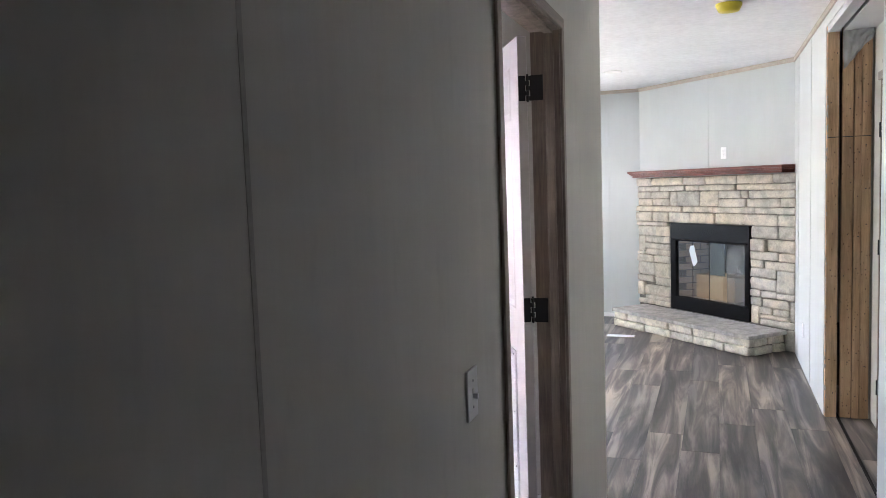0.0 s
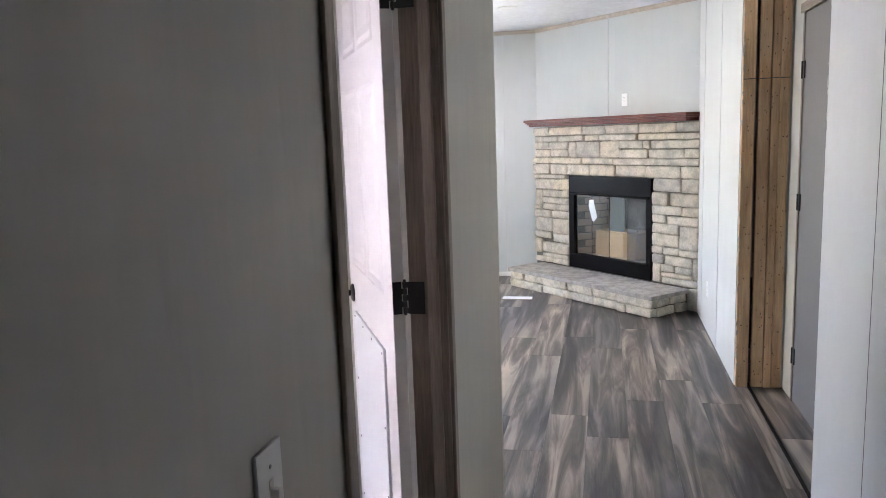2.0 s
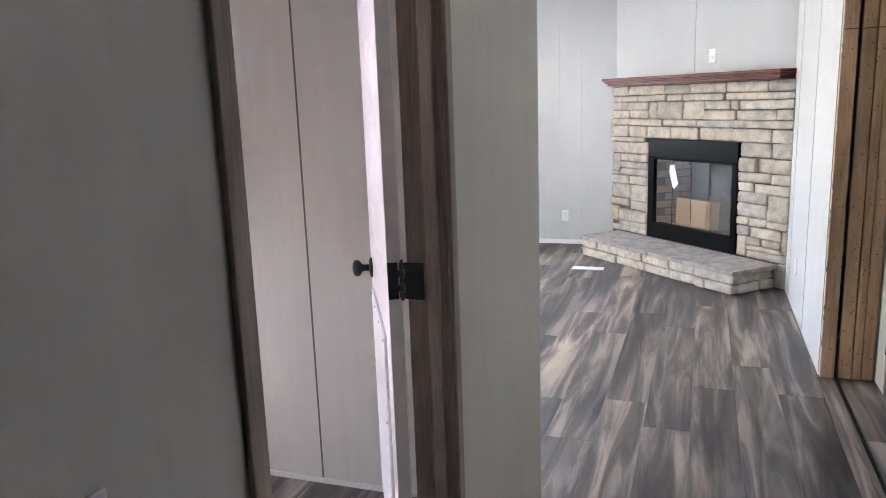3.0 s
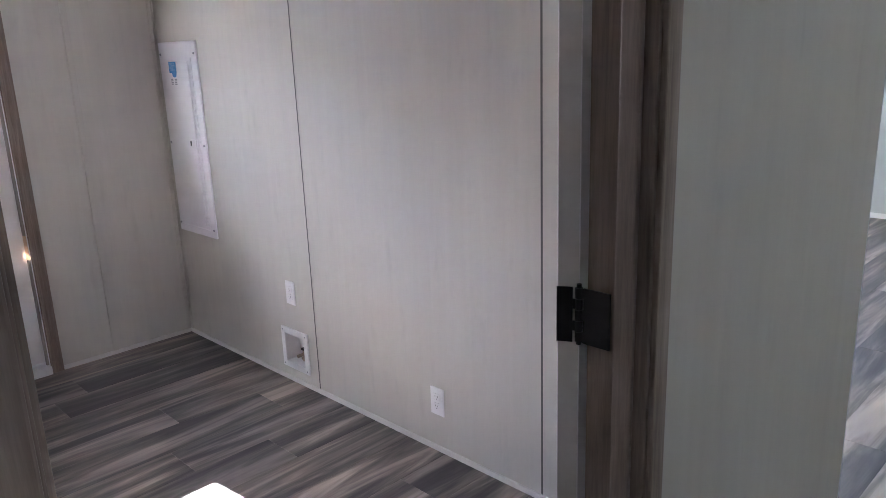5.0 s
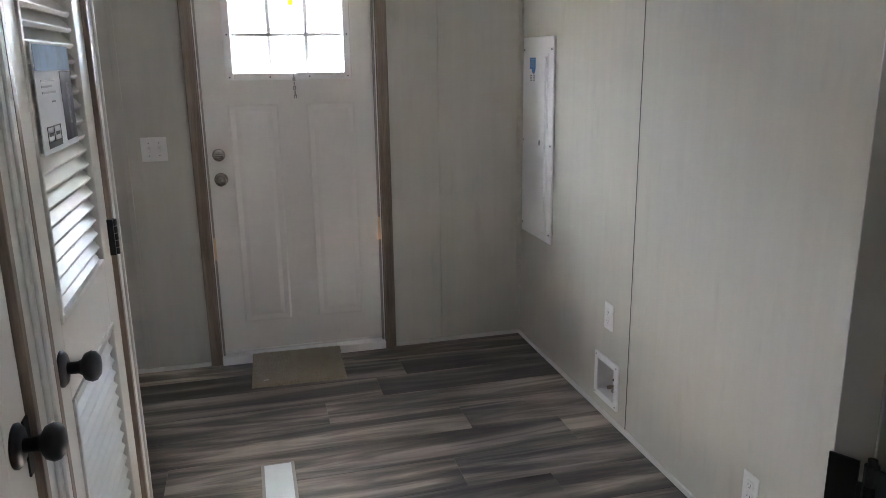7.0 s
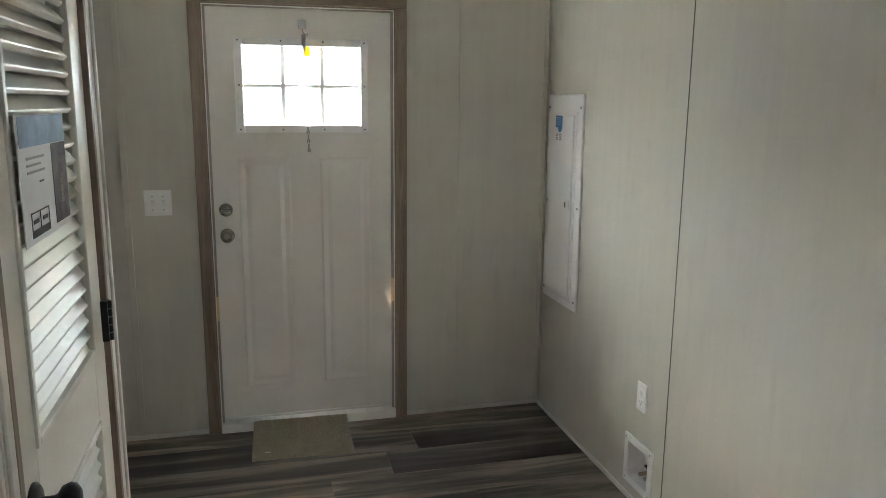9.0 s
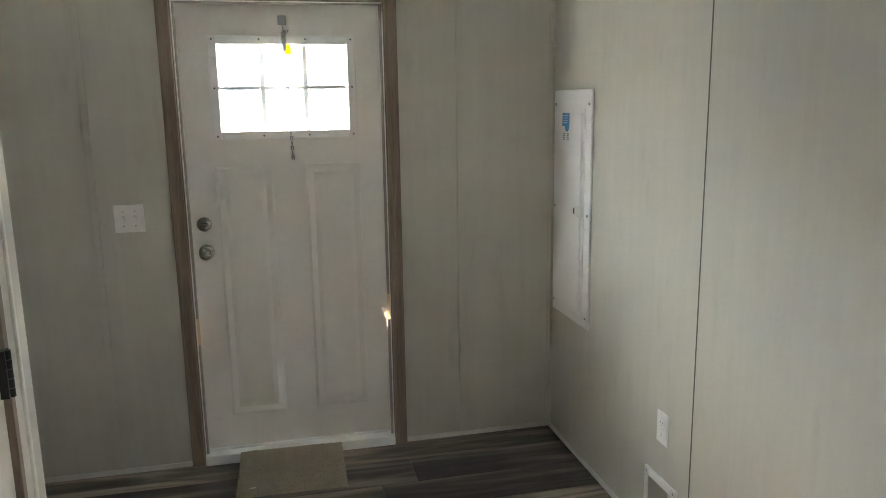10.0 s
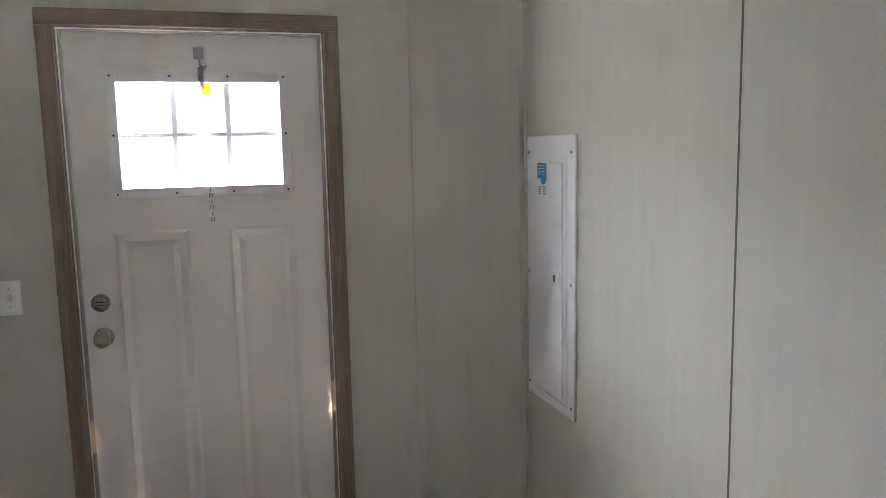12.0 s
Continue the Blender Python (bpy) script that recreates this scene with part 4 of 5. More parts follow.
for u0, u1 in ((0, .5), (.5, 1)):
    stone(fire, STONE_L - (STONE_L - FX1) * u1, STONE_L - (STONE_L - FX1) * u0, HEARTH_Z, HEARTH_Z + 0.058, 0.01, ST, STONE, DIAG)
stone(fire, -0.085, 0.03, 0.0, HEARTH_Z, 0.01, ST, STONE, DIAG)

# firebox
FY = ST + 0.002
fb = part("firebox_hood", diag(bmb((FX0, 0.0, FZ1 - 0.17), (FX1, FY, FZ1), 0.004)), FBLACK, fire, "black enamelled hood panel")
part("firebox_base", diag(bmb((FX0, 0.0, FZ0), (FX1, FY, FZ0 + 0.135), 0.004)), FBLACK, fire, "black enamelled base panel")
part("firebox_jamb", diag(bmb((FX0, 0.0, FZ0 + 0.135), (FX0 + 0.055, FY - 0.001, FZ1 - 0.17), 0.003)), FBLACK, fire)
part("firebox_jamb", diag(bmb((FX1 - 0.075, 0.0, FZ0 + 0.135), (FX1, FY - 0.001, FZ1 - 0.17), 0.003)), FBLACK, fire)
part("trim_bar", diag(tube(bmesh.new(), (FX0 + 0.02, FY + 0.006, FZ1 - 0.178), (FX1 - 0.03, FY + 0.006, FZ1 - 0.178), 0.008, n=10)), FBLACK, fb)
part("trim_bar", diag(tube(bmesh.new(), (FX0 + 0.03, FY + 0.005, FZ0 + 0.140), (FX1 - 0.08, FY + 0.005, FZ0 + 0.140), 0.007, n=10)), FBLACK, fb)
IX0, IX1, IZ0, IZ1 = FX0 + 0.055, FX1 - 0.075, FZ0 + 0.135, FZ1 - 0.17
n_pane = 4
# clear pane with a pale diffuse haze mixed in, in cloudy patches
HAZY = bpy.data.materials.new("hazy_glass")
HAZY.use_nodes = True
hn = HAZY.node_tree
dust, clear, hazy_mix = hn.nodes.new("ShaderNodeBsdfDiffuse"), hn.nodes.new("ShaderNodeBsdfTransparent"), hn.nodes.new("ShaderNodeMixShader")
dust.inputs["Color"].default_value = (0.40, 0.41, 0.42, 1)
clear.inputs["Color"].default_value = (0.75, 0.77, 0.78, 1)
hn.links.new(ramp(hn, noise_tex(hn, mapped(hn), 4.0, 3), [(0.35, (0.10, 0.10, 0.10)), (0.7, (0.45, 0.45, 0.45))]), hazy_mix.inputs[0])
hn.links.new(clear.outputs[0], hazy_mix.inputs[1])
hn.links.new(dust.outputs[0], hazy_mix.inputs[2])
hn.links.new(hazy_mix.outputs[0], hn.nodes["Material Output"].inputs["Surface"])
for k in range(n_pane):
    x0, x1 = IX0 + (IX1 - IX0) * k / n_pane, IX0 + (IX1 - IX0) * (k + 1) / n_pane
    part("glass_door", diag(bmb((x0 + 0.002, FY - 0.022, IZ0), (x1 - 0.002, FY - 0.017, IZ1))), SMOKED if k else HAZY, fb, "clear folding glass door" if k else "hazy folding glass door").visible_shadow = False
for x in (IX0 + (IX1 - IX0) * 0.5,):
    part("door_pull", diag(tube(bmesh.new(), (x, FY - 0.004, IZ1 - 0.03), (x, FY + 0.012, IZ1 - 0.03), 0.007, n=10)), FBLACK, fb)
# opening through the wall behind, and its brick lining
BX0, BX1, BD = IX0 + 0.12, IX1 - 0.12, -0.46
bm = bmb((BX0, BD - 0.02, IZ0 - 0.05), (BX1, BD, IZ1 + 0.1))
part("firebox_back", diag(bm), DAMPER, fire, "dark green-black steel back")
part("firebox_floor", diag(bmb((IX0 - 0.03, BD, IZ0 - 0.07), (IX1 + 0.03, 0.045, IZ0 - 0.012))), FIREBRICK, fire)
part("firebox_top", diag(bmb((IX0 - 0.03, BD, IZ1 + 0.03), (IX1 + 0.03, 0.045, IZ1 + 0.06))), FBLACK, fire)
for xa, xb, s in ((IX0, BX0, 1), (IX1, BX1, -1)):
    bm = bmesh.new()
    vs = [bm.verts.new(p) for p in ((xa, 0.04, IZ0 - 0.05), (xb, BD, IZ0 - 0.05), (xb, BD, IZ1 + 0.06), (xa, 0.04, IZ1 + 0.06))]
    f = bm.faces.new(vs)
    ext = bmesh.ops.extrude_face_region(bm, geom=[f])
    bmesh.ops.translate(bm, verts=[v for v in ext["geom"] if isinstance(v, bmesh.types.BMVert)], vec=(-0.02 * s, 0, 0))
    lining = part("firebox_side", diag(bm), MORTAR, fire)
    for r in range(9):
        z0 = IZ0 - 0.01 + r * 0.071
        for c in range(3):
            u0, u1 = c / 3 + (0.16 if r % 2 else 0.0), (c + 1) / 3 + (0.16 if r % 2 else 0.0)
            u1 = min(u1, 1.0)
            if u1 - u0 < 0.08:
                continue
            p0, p1 = Vector((xa, 0.04, 0)).lerp(Vector((xb, BD, 0)), u0), Vector((xa, 0.04, 0)).lerp(Vector((xb, BD, 0)), u1)
            d = (p1 - p0).normalized()
            nrm = Vector((-d.y, d.x, 0)) * (1 if (-d.y) * s > 0 else -1)
            b2 = bmb((0.004, 0.0, 0.004), ((p1 - p0).length - 0.004, 0.008, 0.067), 0.003, segs=1)
            b2.transform(Matrix(((d.x, nrm.x, 0, p0.x), (d.y, nrm.y, 0, p0.y), (0, 0, 1, z0), (0, 0, 0, 1))))
            part("brick", diag(b2), FIREBRICK, lining)

carton = thing("cardboard_box", "closed brown cardboard box lying inside the firebox", "cardboard box", DIAG @ Vector((1.05, -0.2, IZ0)))
part("carton", diag(bmb((0.780, -0.36, IZ0 - 0.011), (1.305, -0.10, IZ0 + 0.235), 0.004)), CARD, carton)
part("flap", diag(bmb((0.932, -0.0985, IZ0 - 0.008), (1.112, -0.0955, IZ0 + 0.234), 0.001)), plain("pale_cardboard", (0.60, 0.43, 0.27), 0.8), carton, "paler cardboard flap")
part("tape_seam", diag(bmb((1.113, -0.0995, IZ0 - 0.011), (1.120, -0.0985, IZ0 + 0.235))), plain("card_dark", (0.25, 0.17, 0.10), 0.8), carton)
# upright sheet added behind the glass to imitate a pane's grey-green reflection
insert = thing("steel_panel", "grey-green sheet added for a reflection in the folding glass", "steel panel", DIAG @ Vector((1.05, -0.14, IZ0 + 0.235)))
part("sheet", diag(bmb((0.955, -0.150, IZ0 + 0.235), (1.160, -0.140, IZ1 + 0.025), 0.002)), plain("grey_green_reflection", (0.12, 0.15, 0.145), 0.45, 0.2), insert)
bm = bmesh.new()
TAG = ((0.0, 0.0), (0.055, 0.008), (0.105, -0.16), (0.062, -0.205), (0.040, -0.200), (-0.012, -0.055))
fronts = [bm.verts.new((1.215 - x, FY - 0.0155, 0.880 + z)) for x, z in TAG]
backs = [bm.verts.new((1.215 - x, FY - 0.0165, 0.880 + z)) for x, z in TAG]
bm.faces.new(fronts)
bm.faces.new(backs[::-1])
for k in range(len(TAG)):
    bm.faces.new((fronts[k], fronts[(k + 1) % len(TAG)], backs[(k + 1) % len(TAG)], backs[k]))
tagged(part("paper_tag", diag(bm), PAPER), "white paper tag taped to the fireplace glass", "paper tag")

# mantel shelf
mant = thing("mantel_shelf", "dark cherry wood mantel shelf with stepped moulding", "mantel shelf", DIAG @ Vector((1.1, 0.1, STONE_TOP)))
MX0, MX1 = -0.045, 2.03
for z0, z1, d, o in ((1.648, 1.672, 0.215, 0.0), (1.634, 1.648, 0.200, 0.012), (1.622, 1.634, 0.188, 0.022), (1.602, 1.622, 0.172, 0.034)):
    part("moulding", diag(bmb((MX0 + o, 0.002, z0), (MX1 - o, d, z1), 0.004)), MANTEL, mant)

# raised hearth
hearth = thing("hearth", "raised hearth of cream stone topped with grey slabs", "hearth", DIAG @ Vector((1.1, 0.3, 0)))
HX0, HX1, HYD = 0.005, 1.875, 0.545
bm = bmb((HX0 + 0.03, ST + 0.012, 0.0), (HX1 - 0.03, HYD - 0.035, HEARTH_Z - 0.035))
part("core", diag(bm), MORTAR, hearth)
SLAB_Z = HEARTH_Z - 0.036
xs = [HX0 - 0.02, 0.53, 0.93, 1.37, HX1 + 0.02]
for a, b in zip(xs, xs[1:]):
    bm = bmb((a + 0.003, ST + 0.012, SLAB_Z), (b - 0.003, HYD + 0.02, HEARTH_Z), 0.006)
    part("slab", diag(bm), SLAB, hearth)
for r, ws in enumerate(((110, 40, 110, 120, 150, 190), (100, 130, 160, 150, 130, 190))):
    z0, z1 = r * SLAB_Z / 2, (r + 1) * SLAB_Z / 2
    if r == 0:
        ws = ws[::-1]
    x = HX1
    for w in ws:
        nx = x - (HX1 - HX0) * w / sum(ws)
        stone(hearth, nx, x, z0, z1, HYD - 0.06, HYD, HEARTHSTONE, DIAG, 0.012)
        x = nx
    for k, (u0, u1) in enumerate(((ST + 0.012, ST + 0.22), (ST + 0.22, HYD - 0.06)) if r else ((ST + 0.012, ST + 0.16), (ST + 0.16, HYD - 0.06))):
        side = DIAG @ Matrix(((0, -1, 0, HX0 + 0.035), (1, 0, 0, 0), (0, 0, 1, 0), (0, 0, 0, 1)))
        stone(hearth, u0, u1, z0, z1, -0.002, 0.035, HEARTHSTONE, side, 0.007)
        far = DIAG @ Matrix(((0, 1, 0, HX1 - 0.035), (1, 0, 0, 0), (0, 0, 1, 0), (0, 0, 0, 1)))
        stone(hearth, u0, u1, z0, z1, -0.002, 0.035, HEARTHSTONE, far, 0.007)

# ---- switches and outlets: local x across, local y out of the wall ----


def plate(name, label, category, wide=0.070, high=0.114):
    root = thing(name, label, category)
    part("cover_plate", bmb((-wide / 2, 0, -high / 2), (wide / 2, 0.006, high / 2), 0.0025), PLASTIC, root)
    return root


def outlet(label):
    root = plate("wall_outlet", label, "outlet")
    for s in (-1, 1):
        face = part("socket", bmb((-0.017, 0.005, s * 0.0195 - 0.014), (0.017, 0.0085, s * 0.0195 + 0.014), 0.003), PLASTIC, root)
        for x, h in ((-0.0065, 0.009), (0.0065, 0.007)):
            part("slot", bmb((x - 0.001, 0.0083, s * 0.0195 - h / 2 + 0.002), (x + 0.001, 0.0088, s * 0.0195 + h / 2 + 0.002)), SLOT, face)
        part("slot", tube(bmesh.new(), (0, 0.0083, s * 0.0195 - 0.008), (0, 0.0088, s * 0.0195 - 0.008), 0.0022, n=8), SLOT, face)
    return root


def switch(label, toggles):
    root = plate("light_switch", label, "light switch", 0.070 + 0.046 * (toggles - 1))
    for k in range(toggles):
        x = (k - (toggles - 1) / 2) * 0.046
        part("toggle", bmb((x - 0.0045, 0.005, -0.010), (x + 0.0045, 0.018, 0.002), 0.002), PLASTIC, root)
        part("toggle_slot", bmb((x - 0.006, 0.0057, -0.013), (x + 0.006, 0.0066, 0.013)), TRIM, root)
        for s in (-1, 1):
            part("screw", tube(bmesh.new(), (x, 0.0055, s * 0.030), (x, 0.0068, s * 0.030), 0.003, n=8), ZINC, root)
    return root


def face_pose(x, y, z, turn):
    return pose(x, y, z, 0, 0, turn)


o1 = outlet("white duplex outlet low on the utility room wall")
o1.matrix_basis = face_pose(-1.397, UT_Y, 0.213, 180)
o2 = copy_thing(o1, face_pose(-2.358, UT_Y, 0.455, 180))
o2["label"] = "white duplex outlet above the washer box"
o3 = copy_thing(o1, DIAG @ pose(0.822, 0, 1.815))
o3["label"] = "white duplex outlet above the mantel shelf"
o4 = copy_thing(o1, face_pose(-0.80, FAR_Y, 0.30, 180))
o4["label"] = "white duplex outlet low on the living room wall"
o5 = copy_thing(o1, face_pose(HALL_R, 3.92, 0.33, 90))
o5["label"] = "white duplex outlet on the wall beside the fireplace"
sw1 = switch("white single light switch beside the doorway", 1)
sw1.matrix_basis = face_pose(0.0, -1.097, 1.122, -90)
sw2 = switch("white double light switch beside the outer door", 2)
sw2.matrix_basis = face_pose(EXT_X, -0.919, 1.119, -90)

# ---- breaker panel ----
EX0, EX1, EZ0, EZ1 = -3.388, -2.988, 0.616, 1.613
bp = thing("breaker_panel", "white steel breaker panel cover with a blue sticker", "breaker panel", (-3.188, UT_Y, EZ0))
cover = bmb((EX0, UT_Y - 0.010, EZ0), (EX1, UT_Y, EZ1), 0.006)
part("cover", cover, STEELWHITE, bp)
pd = part("panel_door", bmb((EX0 + 0.045, UT_Y - 0.017, EZ0 + 0.060), (EX1 - 0.085, UT_Y - 0.010, EZ1 - 0.095), 0.004), STEELWHITE, bp)
part("ridge", bmb((EX1 - 0.062, UT_Y - 0.0135, EZ0 + 0.045), (EX1 - 0.056, UT_Y - 0.0098, EZ1 - 0.08), 0.0015), STEELWHITE, bp)
part("ridge", bmb((EX0 + 0.03, UT_Y - 0.0135, EZ0 + 0.036), (EX1 - 0.056, UT_Y - 0.0098, EZ0 + 0.042), 0.0015), STEELWHITE, bp)
lt = part("latch", bmb((EX1 - 0.150, UT_Y - 0.021, 1.085), (EX1 - 0.095, UT_Y - 0.0165, 1.128), 0.002), PLASTIC, pd)
part("latch_slot", bmb((EX1 - 0.143, UT_Y - 0.0218, 1.094), (EX1 - 0.130, UT_Y - 0.0205, 1.119)), SLOT, lt)
for x in (EX0 + 0.02, EX1 - 0.022):
    for z in (EZ0 + 0.045, 1.10, EZ1 - 0.06):
        part("screw", tube(bmesh.new(), (x, UT_Y - 0.0095, z), (x, UT_Y - 0.014, z), 0.006, 0.004, 10), ZINC, bp)
stk = part("sticker", bmb((EX0 + 0.113, UT_Y - 0.0178, 1.460), (EX0 + 0.190, UT_Y - 0.0168, 1.515)), BLUE, pd, "blue and white sticker")
part("sticker_point", tube(bmesh.new(), (EX0 + 0.165, UT_Y - 0.0168, 1.461), (EX0 + 0.165, UT_Y - 0.0177, 1.461), 0.024, n=20), BLUE, stk)
for k in range(4):
    part("text_line", bmb((EX0 + 0.120, UT_Y - 0.0184, 1.504 - 0.010 * k), (EX0 + (0.180 if k == 0 else 0.173), UT_Y - 0.0177, 1.5058 - 0.010 * k)), PAPER, stk)
for x in (0.123, 0.163):
    for k in range(4):
        part("text_line", bmb((EX0 + x, UT_Y - 0.0180, 1.426 - 0.008 * k), (EX0 + x + 0.022, UT_Y - 0.0169, 1.4305 - 0.008 * k)), GREYPRINT, stk)

# ---- washer supply box: recessed ----
WX0, WX1, WZ0, WZ1 = -2.462, -2.250, 0.068, 0.272
wb = thing("washer_box", "white recessed washer supply box with a valve", "washer box", (-2.356, UT_Y, WZ0))
bm = bmesh.new()
ring_frame(bm, WX0, WZ0, WX1, WZ1, 0.030, UT_Y - 0.009, UT_Y + 0.001, 0.003)
part("rim", bm, PLASTIC, wb)
IXA, IXB, IZA, IZB = WX0 + 0.030, WX1 - 0.030, WZ0 + 0.030, WZ1 - 0.030
bm = bmb((IXA - 0.004, UT_Y + 0.070, IZA - 0.004), (IXB + 0.004, UT_Y + 0.075, IZB + 0.004))
for a, b in (((IXA - 0.004, IZA - 0.004), (IXA, IZB + 0.004)), ((IXB, IZA - 0.004), (IXB + 0.004, IZB + 0.004)), ((IXA, IZA - 0.004), (IXB, IZA)), ((IXA, IZB), (IXB, IZB + 0.004))):
    box(bm, (a[0], UT_Y - 0.008, a[1]), (b[0], UT_Y + 0.072, b[1]))
part("recess", bm, WASHERBOX, wb)
for x in (IXA + 0.075, IXA + 0.115):
    v = part("valve", tube(tube(bmesh.new(), (x, UT_Y + 0.045, IZA), (x, UT_Y + 0.045, IZA + 0.055), 0.010, n=12), (x, UT_Y + 0.045, IZA + 0.035), (x, UT_Y + 0.005, IZA + 0.035), 0.008, n=12), COPPER, wb)
    part("valve_handle", bmb((x - 0.014, UT_Y + 0.032, IZA + 0.057), (x + 0.014, UT_Y + 0.058, IZA + 0.066), 0.004), SLOT, v)
for x in (WX0 + 0.015, WX1 - 0.015):
    for z in (WZ0 + 0.015, WZ1 - 0.015):
        part("screw", tube(bmesh.new(), (x, UT_Y - 0.0085, z), (x, UT_Y - 0.0105, z), 0.004, n=8), ZINC, wb)

# ---- floor registers, mat ----


def register(at, wide, deep, label):
    root = thing("floor_register", label, "floor register")
    part("rim", bmb((-wide / 2, -deep / 2, 0), (wide / 2, deep / 2, 0.006), 0.003), plain("register_rim", (0.34, 0.31, 0.28), 0.45), root, "grey-brown metal rim")
    part("cover_film", bmb((-wide / 2 + 0.012, -deep / 2 + 0.012, 0.0055), (wide / 2 - 0.006, deep / 2 - 0.012, 0.008), 0.001), PAPER, root, "white protective film")
    root.matrix_basis = pose(*at)
    return root


register((-2.19, -0.47, 0.0005), 0.30, 0.125, "floor register under white protective film")
register((-0.40, 5.00, 0.0005), 0.29, 0.125, "white floor register before the hearth")
mat = thing("door_mat", "small brown carpet mat before the outer door", "door mat", (-3.22, -0.32, 0))
bm = bmesh.new()
bmesh.ops.create_grid(bm, x_segments=60, y_segments=90, size=0.5)
for v in bm.verts:
    e = min(0.5 - abs(v.co.x), 0.5 - abs(v.co.y))
    curl = max(0.0, -0.36 - v.co.x) / 0.14
    v.co = Vector((v.co.x * 0.335, v.co.y * 0.455, (0.009 + random.uniform(0, 0.006) if e > 0.003 else 0.001) + 0.042 * curl))
    if e < 0.012:
        v.co.x += random.uniform(-0.004, 0.004)
        v.co.y += random.uniform(-0.004, 0.004)
bm.transform(pose(-3.245, -0.325, 0.0005, 0, 0, -1.5))
part("carpet", bm, MAT, mat, smooth=False)
part("paper_scrap", bmb((-3.135, -0.500, 0.0152), (-3.128, -0.475, 0.0165)), PAPER, mat, "tiny white scrap")

# ---- ceiling fixtures ----
sd = thing("smoke_detector", "smoke detector under a yellow dust cover", "smoke detector", (0.595, 2.20, CEIL))
part("dust_cover", lathe(bmesh.new(), [(0.075, 0.0), (0.075, -0.012), (0.066, -0.030), (0.058, -0.045), (0.030, -0.048)], 28, Matrix.Translation((0.595, 2.20, CEIL))), YELLOW, sd, smooth=True)
can = thing("recessed_light", "white recessed ceiling light, switched off", "ceiling light", (-0.393, 4.64, CEIL))
part("ring", lathe(bmesh.new(), [(0.085, 0.0), (0.085, -0.004), (0.062, -0.008), (0.058, -0.003)], 28, Matrix.Translation((-0.393, 4.64, CEIL))), PLASTIC, can, smooth=True)
part("lens", lathe(bmesh.new(), [(0.057, 0.0), (0.057, -0.004), (0.03, -0.007)], 24, Matrix.Translation((-0.393, 4.64, CEIL))), PLASTIC, can)

# ---- window frames ----


def window(name, axis, plane, thick, u0, u1, z0, z1, label):
    root = thing(name, label, "window", (plane, (u0 + u1) / 2, z0) if axis == 1 else ((u0 + u1) / 2, plane, z0), kind="structure")
    turn = Matrix(((0, 1, 0, plane), (1, 0, 0, 0), (0, 0, 1, 0), (0, 0, 0, 1))) if axis == 1 else Matrix.Translation((0, plane, 0))
    for nm, bm, mt in (("window_frame", ring_frame(bmesh.new(), u0, z0, u1, z1, 0.045, thick * 0.55, thick, 0.003), PLASTIC),
                       ("meeting_rail", bmb((u0 + 0.045, thick * 0.6, (z0 + z1) / 2 - 0.02), (u1 - 0.045, thick * 0.95, (z0 + z1) / 2 + 0.02), 0.003), PLASTIC),
                       ("window_sill", bmb((u0, 0, z0 - 0.001), (u1, thick * 0.55, z0 + 0.018), 0.003), PLASTIC)):
        bm.transform(turn)
        part(nm, bm, mt, root)
    return root


# both windows are unseen, added to bring daylight into the living room
window("added_window_1", 1, EXT_X, -0.14, 2.47, 3.13, 1.30, 1.9, "unseen double-hung window added to light the living room")
window("added_window_2", 0, FAR_Y, 0.14, -3.05, -2.15, 0.9, 2.0, "unseen double-hung window added to light the living room")

# ---- outside ----
# eave out of view, added to block high sky above the outer door
structure("sky_shade_eave", [((EXT_X - 0.72, BACK_Y, 2.66), (EXT_X - 0.141, FAR_Y + 0.5, 2.80))], PLASTIC, "unseen white eave added to keep high sky off the outer wall", "eave")
structure("ground", [((-400, -400, -0.75), (400, 400, -0.65))], GROUND, "dry bare ground outside", "ground")
nb = thing("neighbouring_house", "white lap-sided house across the yard", "house", (-10, 0, -0.65))
# Wall and boards carry the self-glowing siding.
part("wall", bmb((-16, -7, -0.65), (-10.03, 8, 2.9)), GLOWSIDING, nb)
for k in range(18):
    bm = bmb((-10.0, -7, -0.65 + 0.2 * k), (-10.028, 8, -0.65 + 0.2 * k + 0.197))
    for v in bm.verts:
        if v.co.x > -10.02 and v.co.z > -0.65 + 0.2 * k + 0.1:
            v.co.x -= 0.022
    part("lap_board", bm, GLOWSIDING, nb)
    # dark strip in place of the shadow line below each lap
    part("lap_shadow", bmb((-9.999, -7, -0.65 + 0.2 * k - 0.014), (-9.985, 8, -0.65 + 0.2 * k + 0.004)), SLOT, nb)
bm = bmesh.new()
vs = [bm.verts.new(p) for p in ((-9.7, -7.3, 2.85), (-9.7, 8.3, 2.85), (-13, 8.3, 4.1), (-13, -7.3, 4.1), (-16.3, -7.3, 2.85), (-16.3, 8.3, 2.85))]
bm.faces.new((vs[0], vs[1], vs[2], vs[3]))
bm.faces.new((vs[3], vs[2], vs[5], vs[4]))
part("roof", bm, GROUND, nb)

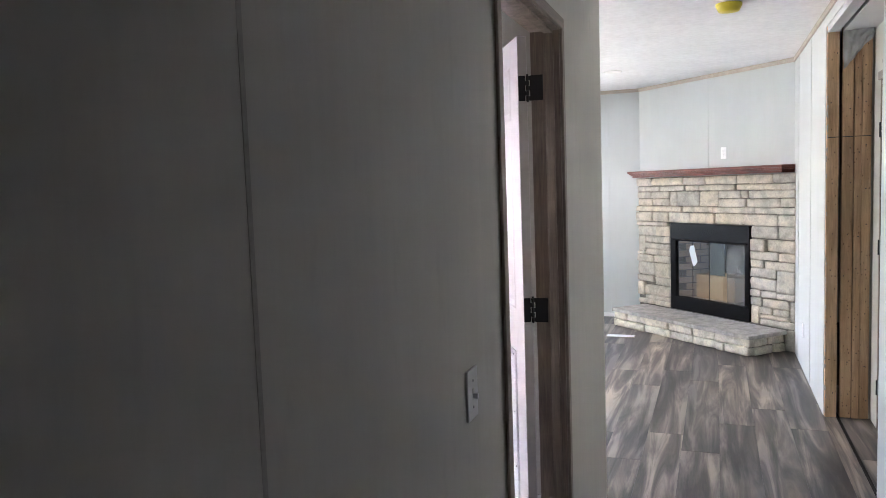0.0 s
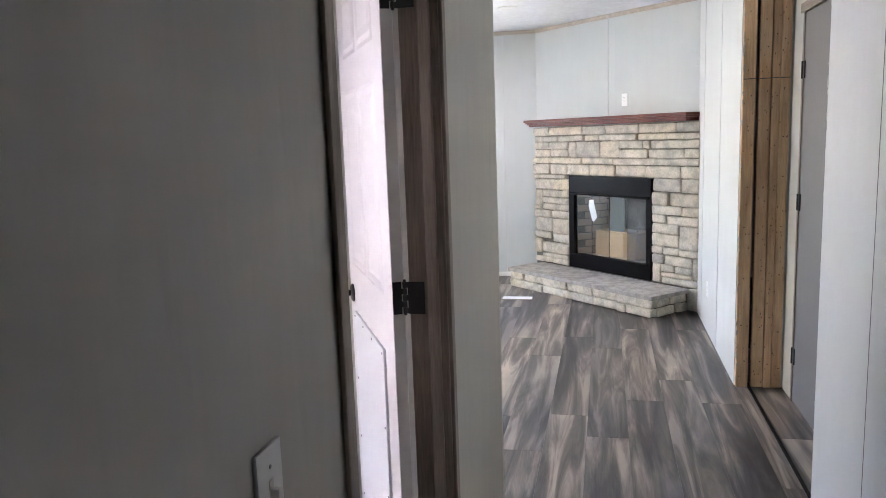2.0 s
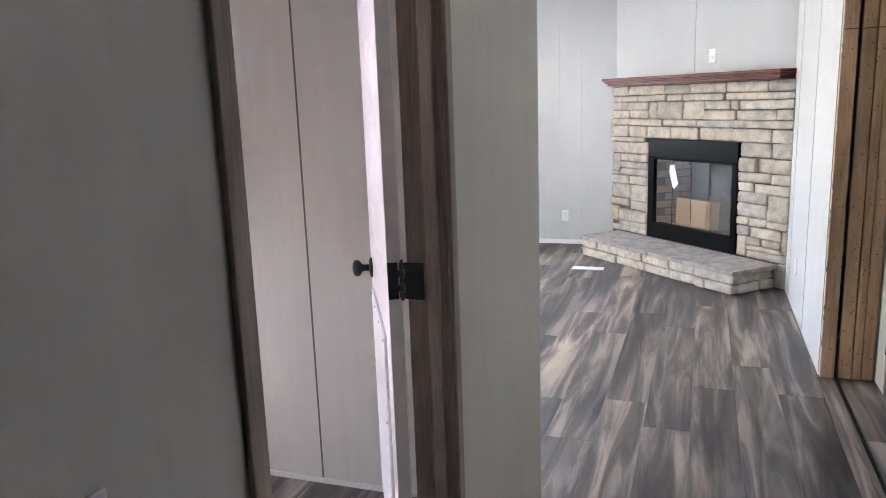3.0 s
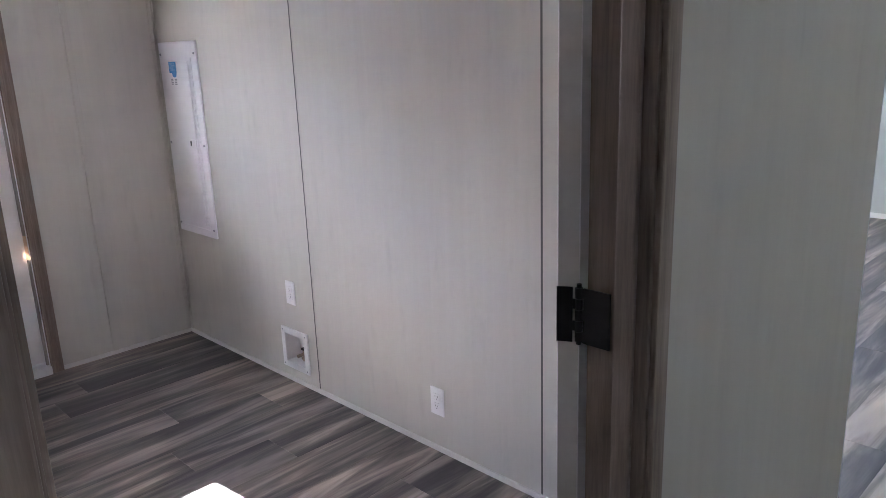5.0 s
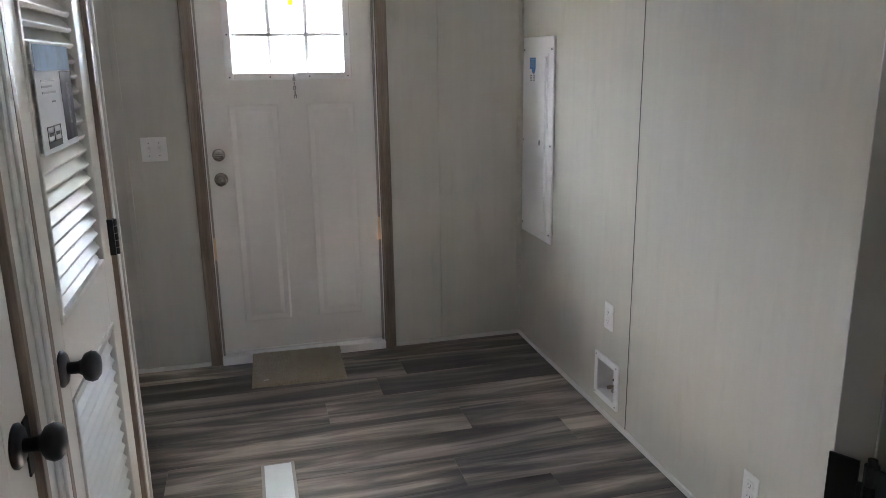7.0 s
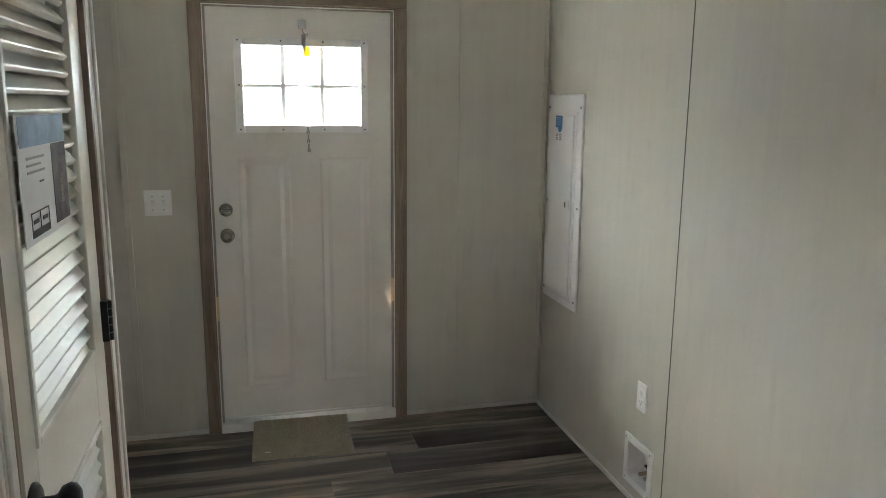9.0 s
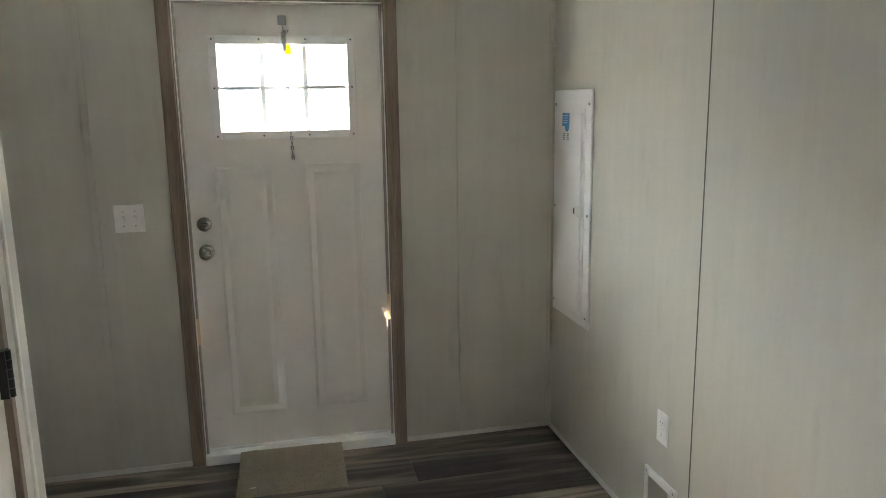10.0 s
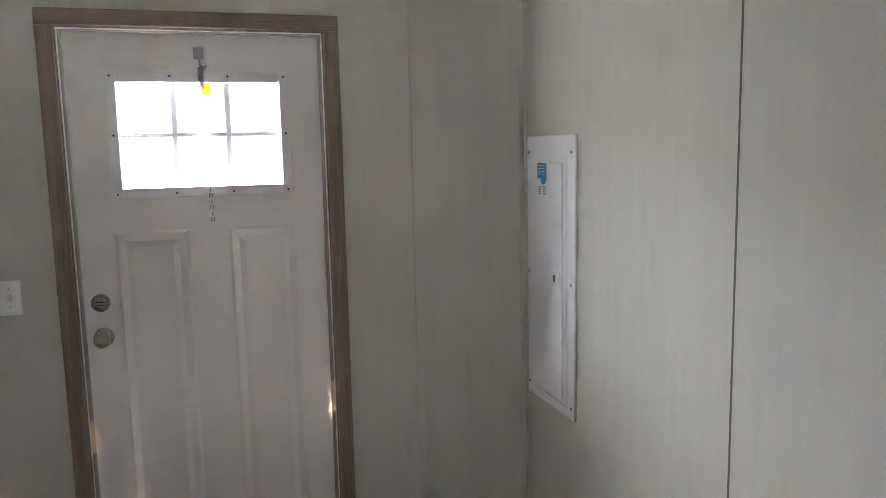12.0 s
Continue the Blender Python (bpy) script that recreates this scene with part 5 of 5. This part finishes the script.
# ---- floor: slab, then planks laid along y ----
SEAMX = HALL_R + 0.082   # gap between the halves
fl = structure("floor", [((EXT_X - 0.14, BACK_Y, -0.12), (SEAMX - 0.006, FAR_Y + 0.1, -0.005)), ((SEAMX + 0.007, BACK_Y, -0.12), (5.2, FAR_Y + 0.1, -0.009)), ((SEAMX - 0.007, BACK_Y, -0.13), (SEAMX + 0.008, FAR_Y, -0.06))], SUBFLOOR, "grey-brown wood-look vinyl plank floor", "floor")
trim("floor_edge_strip", [((SEAMX - 0.008, OPEN0 - 0.5, -0.005), (SEAMX - 0.004, OPEN1 + 0.3, 0.003))], GAP, "thin black edge strip along the floor gap")
PW, PL = 0.2105, 1.605


def plank_mesh(length, name="plank"):
    """A board centred on the origin with eased top edges."""
    x, y, e = PW / 2 - 0.0004, length / 2 - 0.0004, 0.0012
    vs = [(-x, -y, -0.005), (x, -y, -0.005), (x, y, -0.005), (-x, y, -0.005), (-x, -y, -0.0008), (x, -y, -0.0008), (x, y, -0.0008), (-x, y, -0.0008),
          (-x + e, -y + e, 0), (x - e, -y + e, 0), (x - e, y - e, 0), (-x + e, y - e, 0)]
    fs = [(0, 1, 5, 4), (1, 2, 6, 5), (2, 3, 7, 6), (3, 0, 4, 7), (4, 5, 9, 8), (5, 6, 10, 9), (6, 7, 11, 10), (7, 4, 8, 11), (8, 9, 10, 11)]
    me = bpy.data.meshes.new(name)
    me.from_pydata(vs, [], fs)
    me.materials.append(PLANK)
    return me


full = plank_mesh(PL)
ENDS = {0: 2.085, 1: 1.80, 2: 2.358, 3: 2.745, -1: 3.19, -12: 0.728, -13: 0.34, -15: 0.035, -11: 0.197}   # where a joint lies, row by row
for i in range(-17, 6):
    x = 0.112 + (i + 0.5) * PW
    y = ENDS.get(i, (i * 0.59) % PL) - 5 * PL + PL / 2
    while y < FAR_Y + 0.8:
        if y > BACK_Y - 0.8 and not (x < -0.25 and y < -2.2) and not (x > 0.1 and y > 6.9 - 0.5 * x):
            wide = min(x + PW / 2, SEAMX - 0.008) - (x - PW / 2)
            ob = new("plank", full)
            ob.parent = fl
            ob.location, ob.scale = (x - PW / 2 + wide / 2, y, 0), (wide / PW, 1, 1)
        y += PL
for i in range(4):
    x, y = SEAMX + 0.014 + PW * (i + 0.5), -0.5 + 0.41 * i % 1.0
    while y < 3.0:
        ob = new("plank", full)
        ob.parent = fl
        ob.location = (x, y, -0.004)
        y += PL
